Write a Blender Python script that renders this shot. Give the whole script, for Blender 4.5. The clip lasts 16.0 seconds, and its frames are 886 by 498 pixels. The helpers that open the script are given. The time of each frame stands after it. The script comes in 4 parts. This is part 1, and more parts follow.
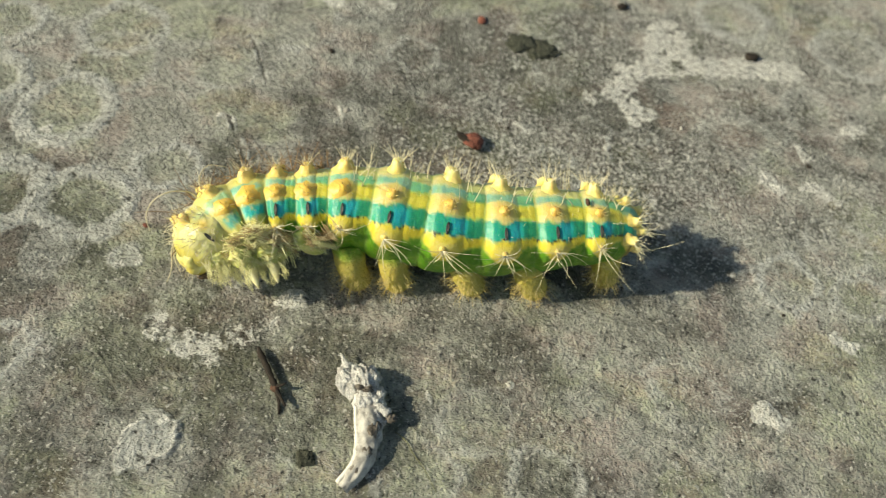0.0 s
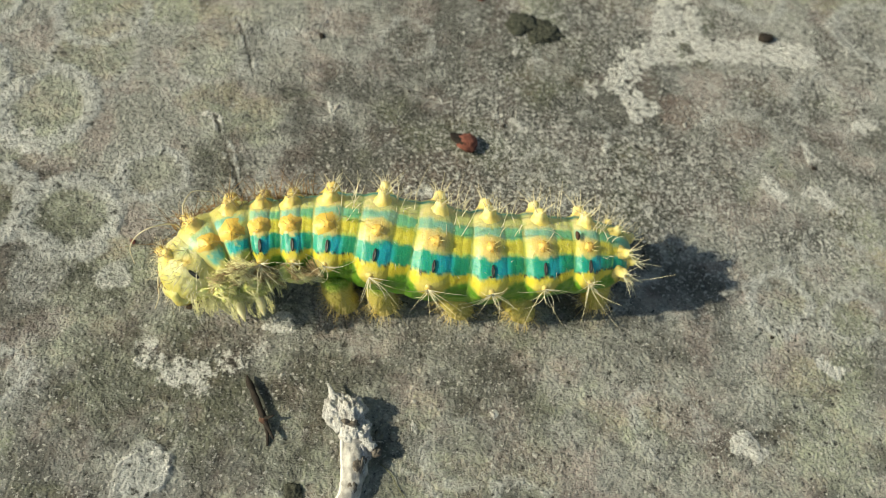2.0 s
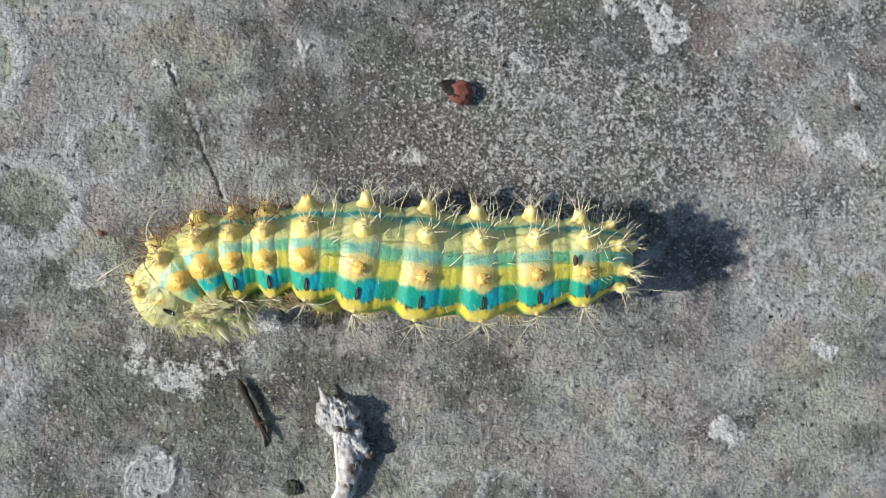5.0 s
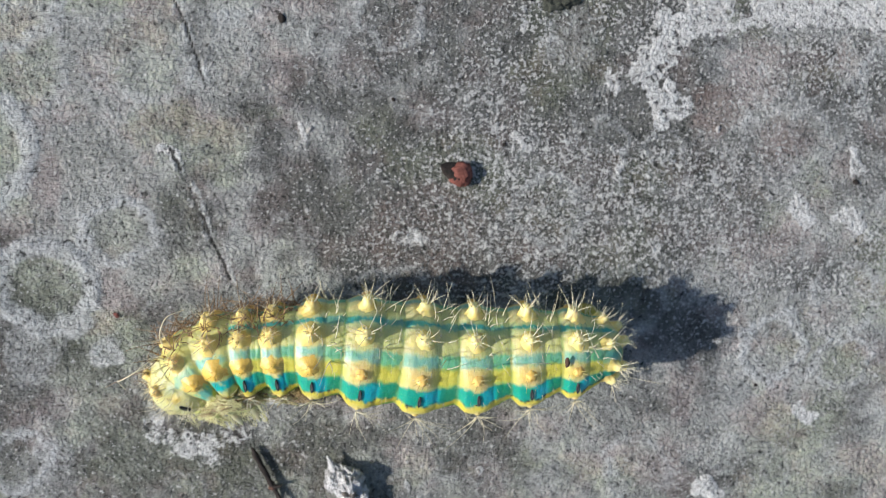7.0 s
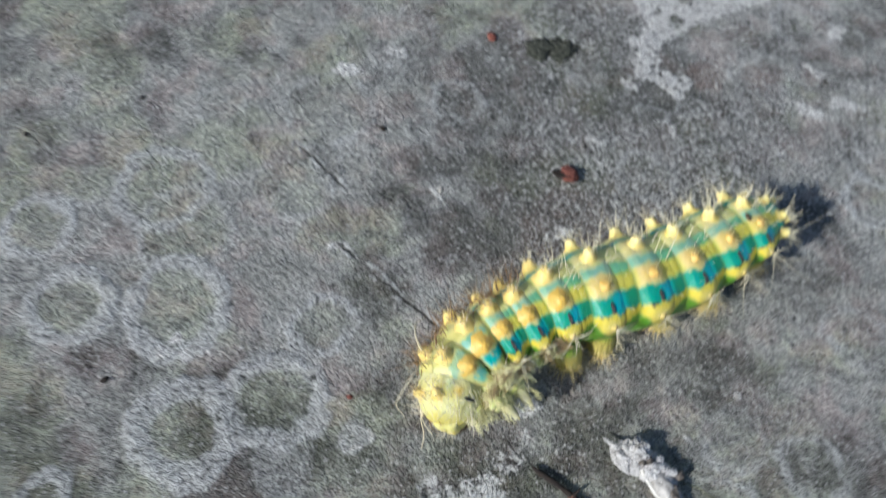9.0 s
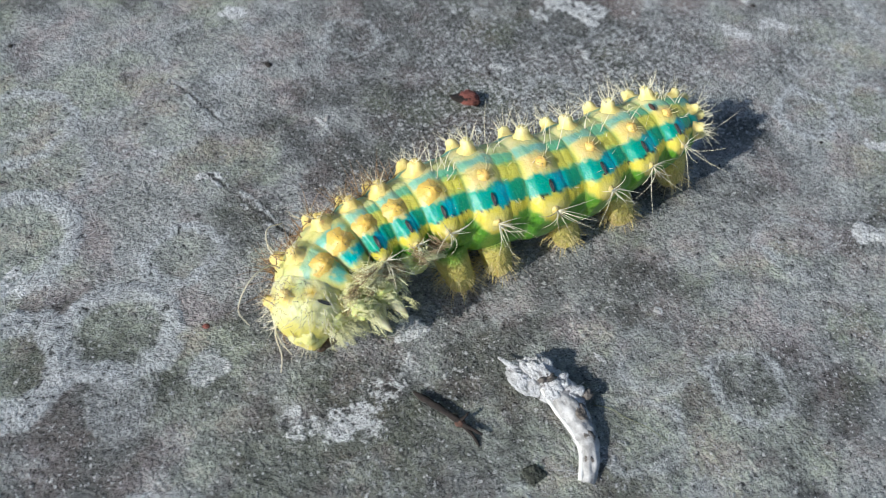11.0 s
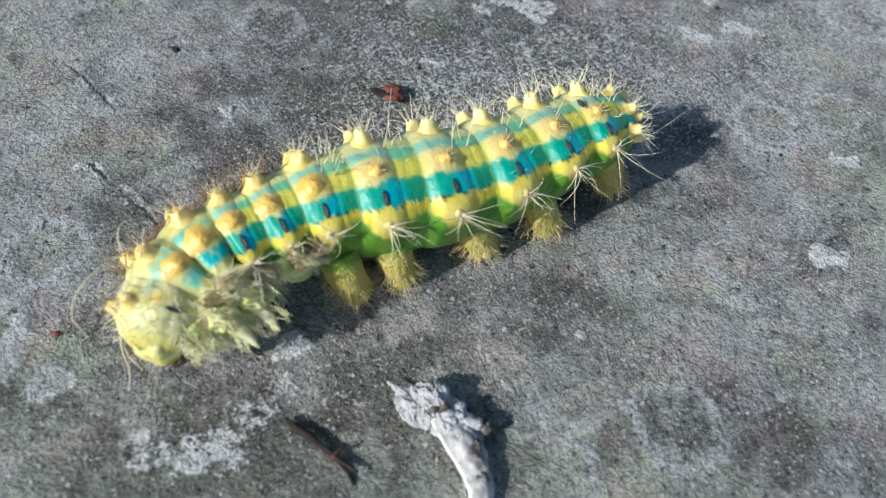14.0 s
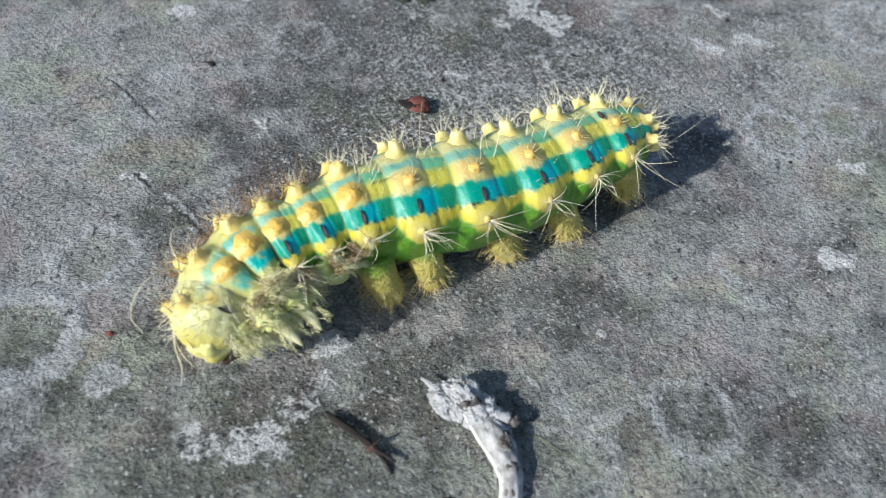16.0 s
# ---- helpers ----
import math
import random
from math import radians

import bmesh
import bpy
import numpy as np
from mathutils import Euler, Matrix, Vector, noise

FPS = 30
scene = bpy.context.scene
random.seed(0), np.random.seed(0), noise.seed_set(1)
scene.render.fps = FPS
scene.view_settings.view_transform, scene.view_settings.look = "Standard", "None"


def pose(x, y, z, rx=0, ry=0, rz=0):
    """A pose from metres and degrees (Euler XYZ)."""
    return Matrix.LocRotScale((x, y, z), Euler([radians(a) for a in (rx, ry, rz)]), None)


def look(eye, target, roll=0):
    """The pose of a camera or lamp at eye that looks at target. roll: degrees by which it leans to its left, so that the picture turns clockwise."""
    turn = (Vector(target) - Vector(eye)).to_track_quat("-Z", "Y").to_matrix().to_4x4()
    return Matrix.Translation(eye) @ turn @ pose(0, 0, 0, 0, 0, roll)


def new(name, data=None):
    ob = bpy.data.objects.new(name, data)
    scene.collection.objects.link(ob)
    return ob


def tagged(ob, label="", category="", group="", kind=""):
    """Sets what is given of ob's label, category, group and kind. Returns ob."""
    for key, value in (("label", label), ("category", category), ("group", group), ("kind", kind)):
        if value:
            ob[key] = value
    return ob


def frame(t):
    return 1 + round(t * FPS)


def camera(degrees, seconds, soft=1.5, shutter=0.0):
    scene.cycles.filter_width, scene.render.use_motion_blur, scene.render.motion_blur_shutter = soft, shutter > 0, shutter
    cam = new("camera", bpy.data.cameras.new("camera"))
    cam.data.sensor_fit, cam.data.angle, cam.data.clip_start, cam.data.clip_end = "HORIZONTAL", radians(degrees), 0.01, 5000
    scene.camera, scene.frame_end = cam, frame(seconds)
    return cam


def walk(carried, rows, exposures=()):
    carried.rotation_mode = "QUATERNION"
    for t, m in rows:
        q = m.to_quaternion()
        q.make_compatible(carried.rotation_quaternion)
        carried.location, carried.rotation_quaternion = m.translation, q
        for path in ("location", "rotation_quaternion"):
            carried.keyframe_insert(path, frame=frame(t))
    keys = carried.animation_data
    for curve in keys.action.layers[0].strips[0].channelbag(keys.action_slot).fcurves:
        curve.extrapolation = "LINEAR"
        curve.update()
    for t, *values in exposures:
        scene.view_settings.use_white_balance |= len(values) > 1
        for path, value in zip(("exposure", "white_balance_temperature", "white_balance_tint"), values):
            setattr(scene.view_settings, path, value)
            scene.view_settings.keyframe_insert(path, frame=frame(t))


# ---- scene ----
cam = camera(60.55, 16.0, soft=1.0, shutter=0.4)
# a close-up lens, focused on the caterpillar's flank
cam.data.dof.use_dof, cam.data.dof.focus_distance, cam.data.dof.aperture_fstop = True, 0.102, 25.0
# seconds, eye in metres, turn in degrees
ROWS = [
    (0.0, -0.00000, 0.00000, 0.09730, 36.57, -5.47, 0.20),
    (0.5, 0.00424, 0.00454, 0.09632, 33.99, -5.23, 0.74),
    (1.0, 0.00372, 0.00931, 0.09891, 31.26, -4.84, 0.74),
    (1.5, 0.00329, 0.01461, 0.09979, 29.76, -4.67, 1.43),
    (2.0, 0.00240, 0.01861, 0.10799, 27.69, -5.05, 1.26),
    (2.5, 0.00007, 0.02495, 0.10931, 23.48, -5.74, 1.59),
    (3.0, 0.00343, 0.03093, 0.10688, 20.05, -6.11, 1.31),
    (5.5, 0.00391, 0.07994, 0.11457, -2.03, -4.01, 1.41),
    (6.0, 0.00346, 0.09247, 0.11345, -5.37, -4.11, 1.94),
    (6.5, 0.00623, 0.10052, 0.11412, -6.44, -3.73, 2.31),
    (7.0, 0.00479, 0.09740, 0.11685, -6.29, -3.36, 1.42),
    (7.5, 0.00152, 0.09245, 0.12144, -4.19, -3.28, 0.64),
    (8.0, -0.00563, 0.08854, 0.12416, 0.33, -4.88, -1.45),
    (8.2, -0.02049, 0.07152, 0.11660, 7.42, -7.86, -4.14),
    (8.5, -0.04304, 0.05540, 0.12025, 11.57, -7.38, -9.48),
    (8.7, -0.04750, 0.05042, 0.13026, 17.71, -6.88, -18.41),
    (9.0, -0.05028, 0.03918, 0.11244, 29.17, -5.47, -25.52),
    (9.2, -0.05136, 0.02630, 0.09578, 32.96, -4.90, -27.14),
    (9.5, -0.04947, 0.01753, 0.09411, 34.92, -3.34, -27.51),
    (12.0, -0.02805, 0.01679, 0.08717, 35.60, -2.66, -27.51),
    (12.5, -0.02274, 0.01777, 0.08751, 35.82, -2.60, -27.79),
    (13.0, -0.01762, 0.01736, 0.08229, 35.48, -2.72, -27.75),
    (13.5, -0.02234, 0.01508, 0.07818, 36.12, -3.85, -26.31),
    (14.0, -0.02158, 0.01609, 0.07876, 36.97, -3.83, -25.73),
    (14.5, -0.02231, 0.01672, 0.08076, 37.32, -3.53, -25.15),
    (15.0, -0.02384, 0.01449, 0.08325, 36.82, -3.19, -25.12),
    (15.5, -0.02840, 0.01526, 0.08495, 36.69, -3.26, -25.20),
    (16.0, -0.02576, 0.01439, 0.08303, 37.26, -3.31, -25.54),
]
EXPOSURES = [
    (0.0, 0.38, 8100, 0), (2.5, 0.31, 7800, 0), (3.0, 0.16, 7700, 0), (3.2, 0.16, 7650, 0), (5.3, 0.36, 6200, 13), (8.0, 0.38, 6150, 13), (8.6, 0.24, 6000, 11), (9.2, 0.12, 5950, 11), (9.7, 0.24, 5900, 10), (12.0, 0.28, 5850, 10), (16.0, 0.30, 5850, 10),
]
walk(cam, [(t, pose(x, y, z, rx, ry, rz)) for t, x, y, z, rx, ry, rz in ROWS], EXPOSURES)

# ---- light: a low sun from the head end, open sky ----
SUN_WAY = Vector((20.0, 2.5, -12.2)).normalized()
sun_data = bpy.data.lights.new("sun", "SUN")
sun_data.energy, sun_data.angle, sun_data.color = 4.3, radians(1.2), (1.0, 0.95, 0.86)
sun = new("sun", sun_data)
sun.matrix_world = look(Vector((0, 0, 3)) - SUN_WAY, Vector((0, 0, 3)))
world = bpy.data.worlds.new("sky")
scene.world = world
world.use_nodes = True
sky = world.node_tree.nodes.new("ShaderNodeTexSky")
sky.sky_type, sky.sun_disc = "NISHITA", False
sky.sun_elevation = math.asin(-SUN_WAY.z)
sky.sun_rotation = math.atan2(-SUN_WAY.x, -SUN_WAY.y)
background = world.node_tree.nodes["Background"]
background.inputs["Strength"].default_value = 0.09
world.node_tree.links.new(sky.outputs["Color"], background.inputs["Color"])

MM = 0.001
RNG = np.random.default_rng(7)


# ---- materials ----
class Nodes:
    """A node material with short calls for its nodes."""

    def __init__(self, name, rough=0.6, specular=0.4):
        self.material = bpy.data.materials.new(name)
        self.material.use_nodes = True
        self.tree = self.material.node_tree
        self.shader = self.tree.nodes["Principled BSDF"]
        self.shader.inputs["Roughness"].default_value = rough
        self.shader.inputs["Specular IOR Level"].default_value = specular
        self.place = self.tree.nodes.new("ShaderNodeTexCoord").outputs["Object"]

    def set(self, socket, value):
        if isinstance(value, bpy.types.NodeSocket):
            self.tree.links.new(value, socket)
        elif isinstance(value, tuple) and len(value) == 3:
            socket.default_value = (*value, 1.0)
        else:
            socket.default_value = value

    def noise(self, per_mm, detail=4.0, rough=0.6, stretch=None):
        node = self.tree.nodes.new("ShaderNodeTexNoise")
        place = self.place
        if stretch:
            mapping = self.tree.nodes.new("ShaderNodeMapping")
            mapping.inputs["Scale"].default_value = stretch[:3]
            mapping.inputs["Rotation"].default_value = (0, 0, stretch[3])
            self.set(mapping.inputs["Vector"], place)
            place = mapping.outputs["Vector"]
        self.set(node.inputs["Vector"], place)
        node.inputs["Scale"].default_value = per_mm * 1000
        node.inputs["Detail"].default_value, node.inputs["Roughness"].default_value = detail, rough
        return node.outputs["Fac"]

    def ramp(self, value, low, high, to_low=0.0, to_high=1.0):
        node = self.tree.nodes.new("ShaderNodeMapRange")
        node.interpolation_type = "SMOOTHSTEP"
        for socket, v in zip(("Value", "From Min", "From Max", "To Min", "To Max"), (value, low, high, to_low, to_high)):
            self.set(node.inputs[socket], v)
        return node.outputs["Result"]

    def maths(self, kind, a, b):
        node = self.tree.nodes.new("ShaderNodeMath")
        node.operation = kind
        self.set(node.inputs[0], a)
        self.set(node.inputs[1], b)
        return node.outputs["Value"]

    def mix(self, factor, a, b, kind="MIX"):
        node = self.tree.nodes.new("ShaderNodeMix")
        node.data_type, node.blend_type = "RGBA", kind
        for index, v in ((0, factor), (6, a), (7, b)):
            self.set(node.inputs[index], v)
        return node.outputs[2]

    def dots(self, per_mm, size, share):
        """Sparse small crisp spots."""
        node = self.tree.nodes.new("ShaderNodeTexVoronoi")
        node.voronoi_dimensions = "2D"
        self.set(node.inputs["Vector"], self.place)
        node.inputs["Scale"].default_value = per_mm * 1000
        parts = self.tree.nodes.new("ShaderNodeSeparateColor")
        self.set(parts.inputs["Color"], node.outputs["Color"])
        far = self.maths("ADD", node.outputs["Distance"], self.maths("MULTIPLY", self.noise(per_mm * 3.2, 4, 0.65), 0.62))
        reach = self.maths("ADD", 0.30 + 0.4 * size, self.maths("MULTIPLY", parts.outputs["Green"], size))
        spot = self.ramp(self.maths("SUBTRACT", far, reach), -0.03, 0.02, 1.0, 0.0)
        return self.maths("MULTIPLY", spot, self.ramp(parts.outputs["Red"], share - 0.01, share + 0.01, 1.0, 0.0))

    def grains(self, per_mm, warp=0.25):
        """Distance from the middle of each of many close-set grains."""
        shaken = self.tree.nodes.new("ShaderNodeTexNoise")
        self.set(shaken.inputs["Vector"], self.place)
        shaken.inputs["Scale"].default_value, shaken.inputs["Detail"].default_value = per_mm * 700, 3.0
        shift = self.tree.nodes.new("ShaderNodeVectorMath")
        shift.operation = "MULTIPLY_ADD"
        self.set(shift.inputs[0], shaken.outputs["Color"])
        shift.inputs[1].default_value = (warp * 6 * MM / per_mm,) * 3
        self.set(shift.inputs[2], self.place)
        node = self.tree.nodes.new("ShaderNodeTexVoronoi")
        node.voronoi_dimensions = "2D"
        self.set(node.inputs["Vector"], shift.outputs["Vector"])
        node.inputs["Scale"].default_value = per_mm * 1000
        return node.outputs["Distance"]

    def field(self, name, color=False):
        node = self.tree.nodes.new("ShaderNodeAttribute")
        node.attribute_name = name
        return node.outputs["Color" if color else "Fac"]

    def chance(self):
        return self.tree.nodes.new("ShaderNodeObjectInfo").outputs["Random"]

    def bump(self, height, mm, strength=0.6):
        node = self.tree.nodes.new("ShaderNodeBump")
        node.inputs["Strength"].default_value, node.inputs["Distance"].default_value = strength, mm * MM
        self.set(node.inputs["Height"], height)
        self.set(self.shader.inputs["Normal"], node.outputs["Normal"])

    def done(self, color, scatter=0.0, radius=(1.0, 0.7, 0.3)):
        self.set(self.shader.inputs["Base Color"], color)
        if scatter:
            self.shader.inputs["Subsurface Weight"].default_value = scatter
            self.shader.inputs["Subsurface Radius"].default_value = radius
            self.shader.inputs["Subsurface Scale"].default_value = 0.9 * MM
        return self.material


def stone_material():
    n = Nodes("weathered_stone", 0.88, 0.2)
    middle, fine, grit = n.noise(0.24, 8, 0.72), n.noise(0.95, 7, 0.78), n.noise(4.2, 5, 0.85)
    color = n.mix(n.ramp(middle, 0.36, 0.66), (0.212, 0.216, 0.208), (0.385, 0.386, 0.37))
    color = n.mix(n.ramp(n.noise(0.075, 5, 0.65), 0.42, 0.6, 0.0, 0.5), color, n.mix(1.0, color, (0.70, 0.69, 0.64), "MULTIPLY"))
    color = n.mix(n.ramp(n.noise(0.11, 5), 0.47, 0.62, 0.0, 0.75), color, n.mix(1.0, color, (1.14, 0.95, 0.94), "MULTIPLY"))
    color = n.mix(n.ramp(fine, 0.45, 0.68, 0.0, 0.5), color, (0.46, 0.45, 0.42))
    color = n.mix(n.ramp(fine, 0.32, 0.46, 0.45, 0.0), color, (0.11, 0.11, 0.104))
    tone = n.field("tone")
    color = n.mix(n.ramp(tone, 0.5, 0.72, 0.0, 0.9), color, n.mix(1.0, color, (1.55, 1.56, 1.54), "MULTIPLY"))
    color = n.mix(n.ramp(tone, 0.30, 0.5, 0.8, 0.0), color, n.mix(1.0, color, (0.5, 0.5, 0.48), "MULTIPLY"))
    broken = n.maths("ADD", n.maths("MULTIPLY", middle, 0.4), n.maths("MULTIPLY", fine, 0.6))
    rough = n.maths("SUBTRACT", broken, 0.5)
    green = n.maths("ADD", n.field("green"), n.maths("MULTIPLY", rough, 2.6))
    color = n.mix(n.ramp(green, 0.1, 1.1, 0.0, 0.8), color, n.mix(1.0, color, (0.92, 1.0, 0.74), "MULTIPLY"))
    pink = n.maths("ADD", n.field("pink"), n.maths("MULTIPLY", rough, 2.0))
    color = n.mix(n.ramp(pink, 0.3, 0.95, 0.0, 0.7), color, (0.25, 0.18, 0.155))
    specks = None
    for per_mm, rare in ((0.45, 0.69), (1.0, 0.645), (2.0, 0.635)):
        speck = n.maths("ADD", n.noise(per_mm, 5, 0.62), n.maths("MULTIPLY", n.field("fleck"), 0.1))
        speck = n.ramp(speck, rare, rare + 0.02)
        specks = speck if specks is None else n.maths("MAXIMUM", specks, speck)
    for per_mm, size, share in ((0.22, 0.05, 0.2), (0.45, 0.10, 0.28), (1.0, 0.14, 0.33)):
        specks = n.maths("MAXIMUM", specks, n.maths("MULTIPLY", n.dots(per_mm, size, share), 0.85))
    color = n.mix(n.maths("MULTIPLY", specks, 0.92), color, (0.70, 0.69, 0.66))
    streaks = n.noise(0.5, 6, 0.68)
    color = n.mix(n.ramp(streaks, 0.55, 0.66, 0.0, 0.4), color, (0.50, 0.485, 0.455))
    color = n.mix(n.ramp(streaks, 0.34, 0.44, 0.5, 0.0), color, (0.105, 0.107, 0.088))
    pale = n.maths("ADD", n.field("pale"), n.maths("MULTIPLY", rough, 2.2))
    crust = n.mix(n.ramp(fine, 0.40, 0.56), (0.44, 0.45, 0.44), (0.70, 0.71, 0.70))
    color = n.mix(n.ramp(pale, 0.2, 1.25, 0.0, 0.78), color, crust)
    white = n.maths("ADD", n.field("white"), n.maths("MULTIPLY", rough, 3.0))
    color = n.mix(n.ramp(white, 0.42, 0.66, 0.0, 0.95), color, n.mix(n.ramp(fine, 0.36, 0.5), (0.42, 0.415, 0.39), (0.84, 0.83, 0.80)))
    dark = n.maths("ADD", n.field("dark"), n.maths("MULTIPLY", rough, 2.4))
    color = n.mix(n.ramp(dark, 0.4, 0.9, 0.0, 0.92), color, (0.03, 0.03, 0.027))
    # pits, sunk in the bump below, with their shade painted near black
    pits = n.ramp(n.noise(0.95, 5, 0.66), 0.36, 0.385, 0.85, 0.0)
    color = n.mix(pits, color, (0.045, 0.045, 0.04))
    zone = n.ramp(n.noise(0.06, 4, 0.6), 0.40, 0.58, 0.35, 1.0)
    grains, sand = n.grains(1.15), n.grains(2.7)
    # cavity shade between the grains, multiplied into the colour
    color = n.mix(n.maths("MULTIPLY", zone, n.ramp(grains, 0.38, 0.66, 0.0, 0.35)), color, n.mix(1.0, color, (0.5, 0.49, 0.47), "MULTIPLY"))
    color = n.mix(n.ramp(sand, 0.40, 0.7, 0.0, 0.3), color, n.mix(1.0, color, (0.5, 0.49, 0.47), "MULTIPLY"))
    color = n.mix(n.maths("MULTIPLY", zone, n.ramp(grit, 0.34, 0.46, 0.4, 0.0)), color, (0.56, 0.55, 0.52))
    height = n.maths("ADD", n.maths("MULTIPLY", fine, 0.8), n.maths("MULTIPLY", grains, -0.42))
    height = n.maths("ADD", n.maths("ADD", height, n.maths("MULTIPLY", sand, -0.2)), n.maths("MULTIPLY", streaks, 0.9))
    height = n.maths("SUBTRACT", height, n.maths("MULTIPLY", pits, 0.5))
    height = n.maths("ADD", height, n.maths("MULTIPLY", specks, 0.45))
    height = n.maths("ADD", height, n.maths("MULTIPLY", n.noise(1.9, 3, 0.55), 0.6))
    n.bump(n.maths("ADD", height, n.maths("MULTIPLY", pale, 0.12)), 1.3, 1.0)
    color = n.mix(1.0, color, (1.105, 1.115, 1.11), "MULTIPLY")
    return n.done(color)


def skin_material():
    n = Nodes("caterpillar_skin", 0.4, 0.45)
    tint = n.field("tint", color=True)
    color = n.mix(n.ramp(n.noise(0.45, 4), 0.35, 0.7, 0.0, 0.4), tint, n.mix(1.0, tint, (0.95, 0.94, 0.7), "MULTIPLY"))
    color = n.mix(n.ramp(n.noise(3.4, 4, 0.6), 0.52, 0.75, 0.0, 0.10), color, (0.72, 0.70, 0.36))
    color = n.mix(n.ramp(n.noise(0.9, 5, 0.7), 0.3, 0.46, 0.4, 0.0), color, n.mix(1.0, color, (0.74, 0.80, 0.45), "MULTIPLY"))
    creases = n.noise(0.9, 4, 0.6, (2.6, 0.35, 0.35, 0.0))
    # faint crease shade painted into the skin colour
    color = n.mix(n.ramp(creases, 0.3, 0.44, 0.08, 0.0), color, n.mix(1.0, color, (0.6, 0.75, 0.4), "MULTIPLY"))
    n.bump(n.maths("ADD", n.maths("MULTIPLY", creases, 0.3), n.maths("MULTIPLY", n.noise(1.1, 4), 0.8)), 0.28, 0.7)
    return n.done(color, 0.5, (1.0, 0.9, 0.25))


def plain_material(name, one, two, per_mm=1.0, rough=0.5, scatter=0.0, bump=0.15, specular=0.4):
    n = Nodes(name, rough, specular)
    grain = n.noise(per_mm, 5, 0.65)
    color = n.mix(n.ramp(grain, 0.3, 0.7), one, two)
    color = n.mix(n.ramp(n.chance(), 0.0, 1.0, 0.0, 0.35), color, n.mix(1.0, color, (0.75, 0.72, 0.65), "MULTIPLY"))
    n.bump(grain, bump, 0.6)
    return n.done(color, scatter)


def tubercle_material(name, foot, tip):
    n = Nodes(name, 0.4, 0.45)
    up = n.tree.nodes.new("ShaderNodeSeparateXYZ")
    n.set(up.inputs["Vector"], n.place)
    color = n.mix(n.ramp(up.outputs["Z"], 0.2 * MM, 1.3 * MM), foot, tip)
    color = n.mix(n.ramp(n.noise(1.8, 4), 0.4, 0.75, 0.0, 0.5), color, n.mix(1.0, color, (0.8, 0.7, 0.5), "MULTIPLY"))
    color = n.mix(n.ramp(n.chance(), 0.0, 1.0, 0.0, 0.3), color, tip)
    n.bump(n.noise(2.5, 3), 0.15, 0.5)
    return n.done(color, 0.35, (1.0, 0.8, 0.25))


def proleg_material():
    n = Nodes("ochre_proleg", 0.45, 0.4)
    up = n.tree.nodes.new("ShaderNodeSeparateXYZ")
    n.set(up.inputs["Vector"], n.place)
    level = n.maths("ADD", up.outputs["Z"], n.maths("MULTIPLY", n.noise(0.6, 3), 1.6 * MM))
    color = n.mix(n.ramp(level, 7.0 * MM, 9.0 * MM), (0.52, 0.44, 0.11), (0.18, 0.32, 0.03))
    color = n.mix(n.ramp(n.noise(2.0, 4, 0.65), 0.45, 0.75, 0.0, 0.5), color, (0.56, 0.50, 0.16))
    n.bump(n.noise(1.6, 4), 0.6, 1.0)
    return n.done(color, 0.35, (1.0, 0.8, 0.25))


def fibre_material():
    n = Nodes("ash_white_fibre", 0.92, 0.15)
    strands, patches, fine = n.noise(1.6, 6, 0.7, (3.5, 0.7, 2.0, 0.2)), n.noise(0.5, 5, 0.7), n.noise(3.0, 5, 0.75)
    color = n.mix(n.ramp(strands, 0.28, 0.52), (0.42, 0.41, 0.395), (0.82, 0.81, 0.79))
    color = n.mix(n.ramp(patches, 0.5, 0.64, 0.0, 0.55), color, (0.24, 0.21, 0.18))
    color = n.mix(n.ramp(fine, 0.34, 0.42, 0.55, 0.0), color, (0.2, 0.18, 0.155))
    n.bump(n.maths("ADD", strands, n.maths("MULTIPLY", fine, 0.7)), 0.7, 0.9)
    return n.done(color)


STONE = stone_material()
SKIN = skin_material()
ORANGE = tubercle_material("orange_tubercle", (0.82, 0.52, 0.12), (0.86, 0.60, 0.20))
YELLOW = tubercle_material("yellow_tubercle", (0.84, 0.68, 0.20), (0.88, 0.76, 0.34))
AMBER = tubercle_material("amber_tubercle", (0.80, 0.63, 0.19), (0.86, 0.67, 0.24))
DEEP_ORANGE = tubercle_material("deep_orange_tubercle", (0.74, 0.52, 0.12), (0.80, 0.48, 0.07))
CREAM = tubercle_material("cream_tubercle", (0.78, 0.62, 0.20), (0.80, 0.60, 0.34))
PALE_HAIR = plain_material("pale_bristle", (0.70, 0.63, 0.42), (0.82, 0.77, 0.58), 0.6, 0.35)
GOLD_HAIR = plain_material("golden_bristle", (0.66, 0.50, 0.16), (0.80, 0.68, 0.34), 0.6, 0.35)
TAN_HAIR = plain_material("tan_matted_hair", (0.42, 0.30, 0.15), (0.66, 0.52, 0.30), 0.5, 0.55)
CREAM_HAIR = plain_material("cream_hair", (0.76, 0.73, 0.34), (0.88, 0.85, 0.52), 0.6, 0.45)
BROWN_HAIR = plain_material("brown_bristle", (0.13, 0.075, 0.04), (0.42, 0.26, 0.12), 0.6, 0.5)
BLACK = plain_material("black_spiracle", (0.012, 0.012, 0.014), (0.05, 0.05, 0.045), 4.0, 0.45)
SLIT = plain_material("grey_spiracle_slit", (0.035, 0.038, 0.036), (0.09, 0.095, 0.085), 3.0, 0.5)
LEG = plain_material("pale_leg", (0.52, 0.56, 0.16), (0.72, 0.70, 0.32), 0.8, 0.4, 0.3)
LOBE = plain_material("pale_yellow_lobe", (0.52, 0.58, 0.16), (0.76, 0.74, 0.34), 0.5, 0.4, 0.35)
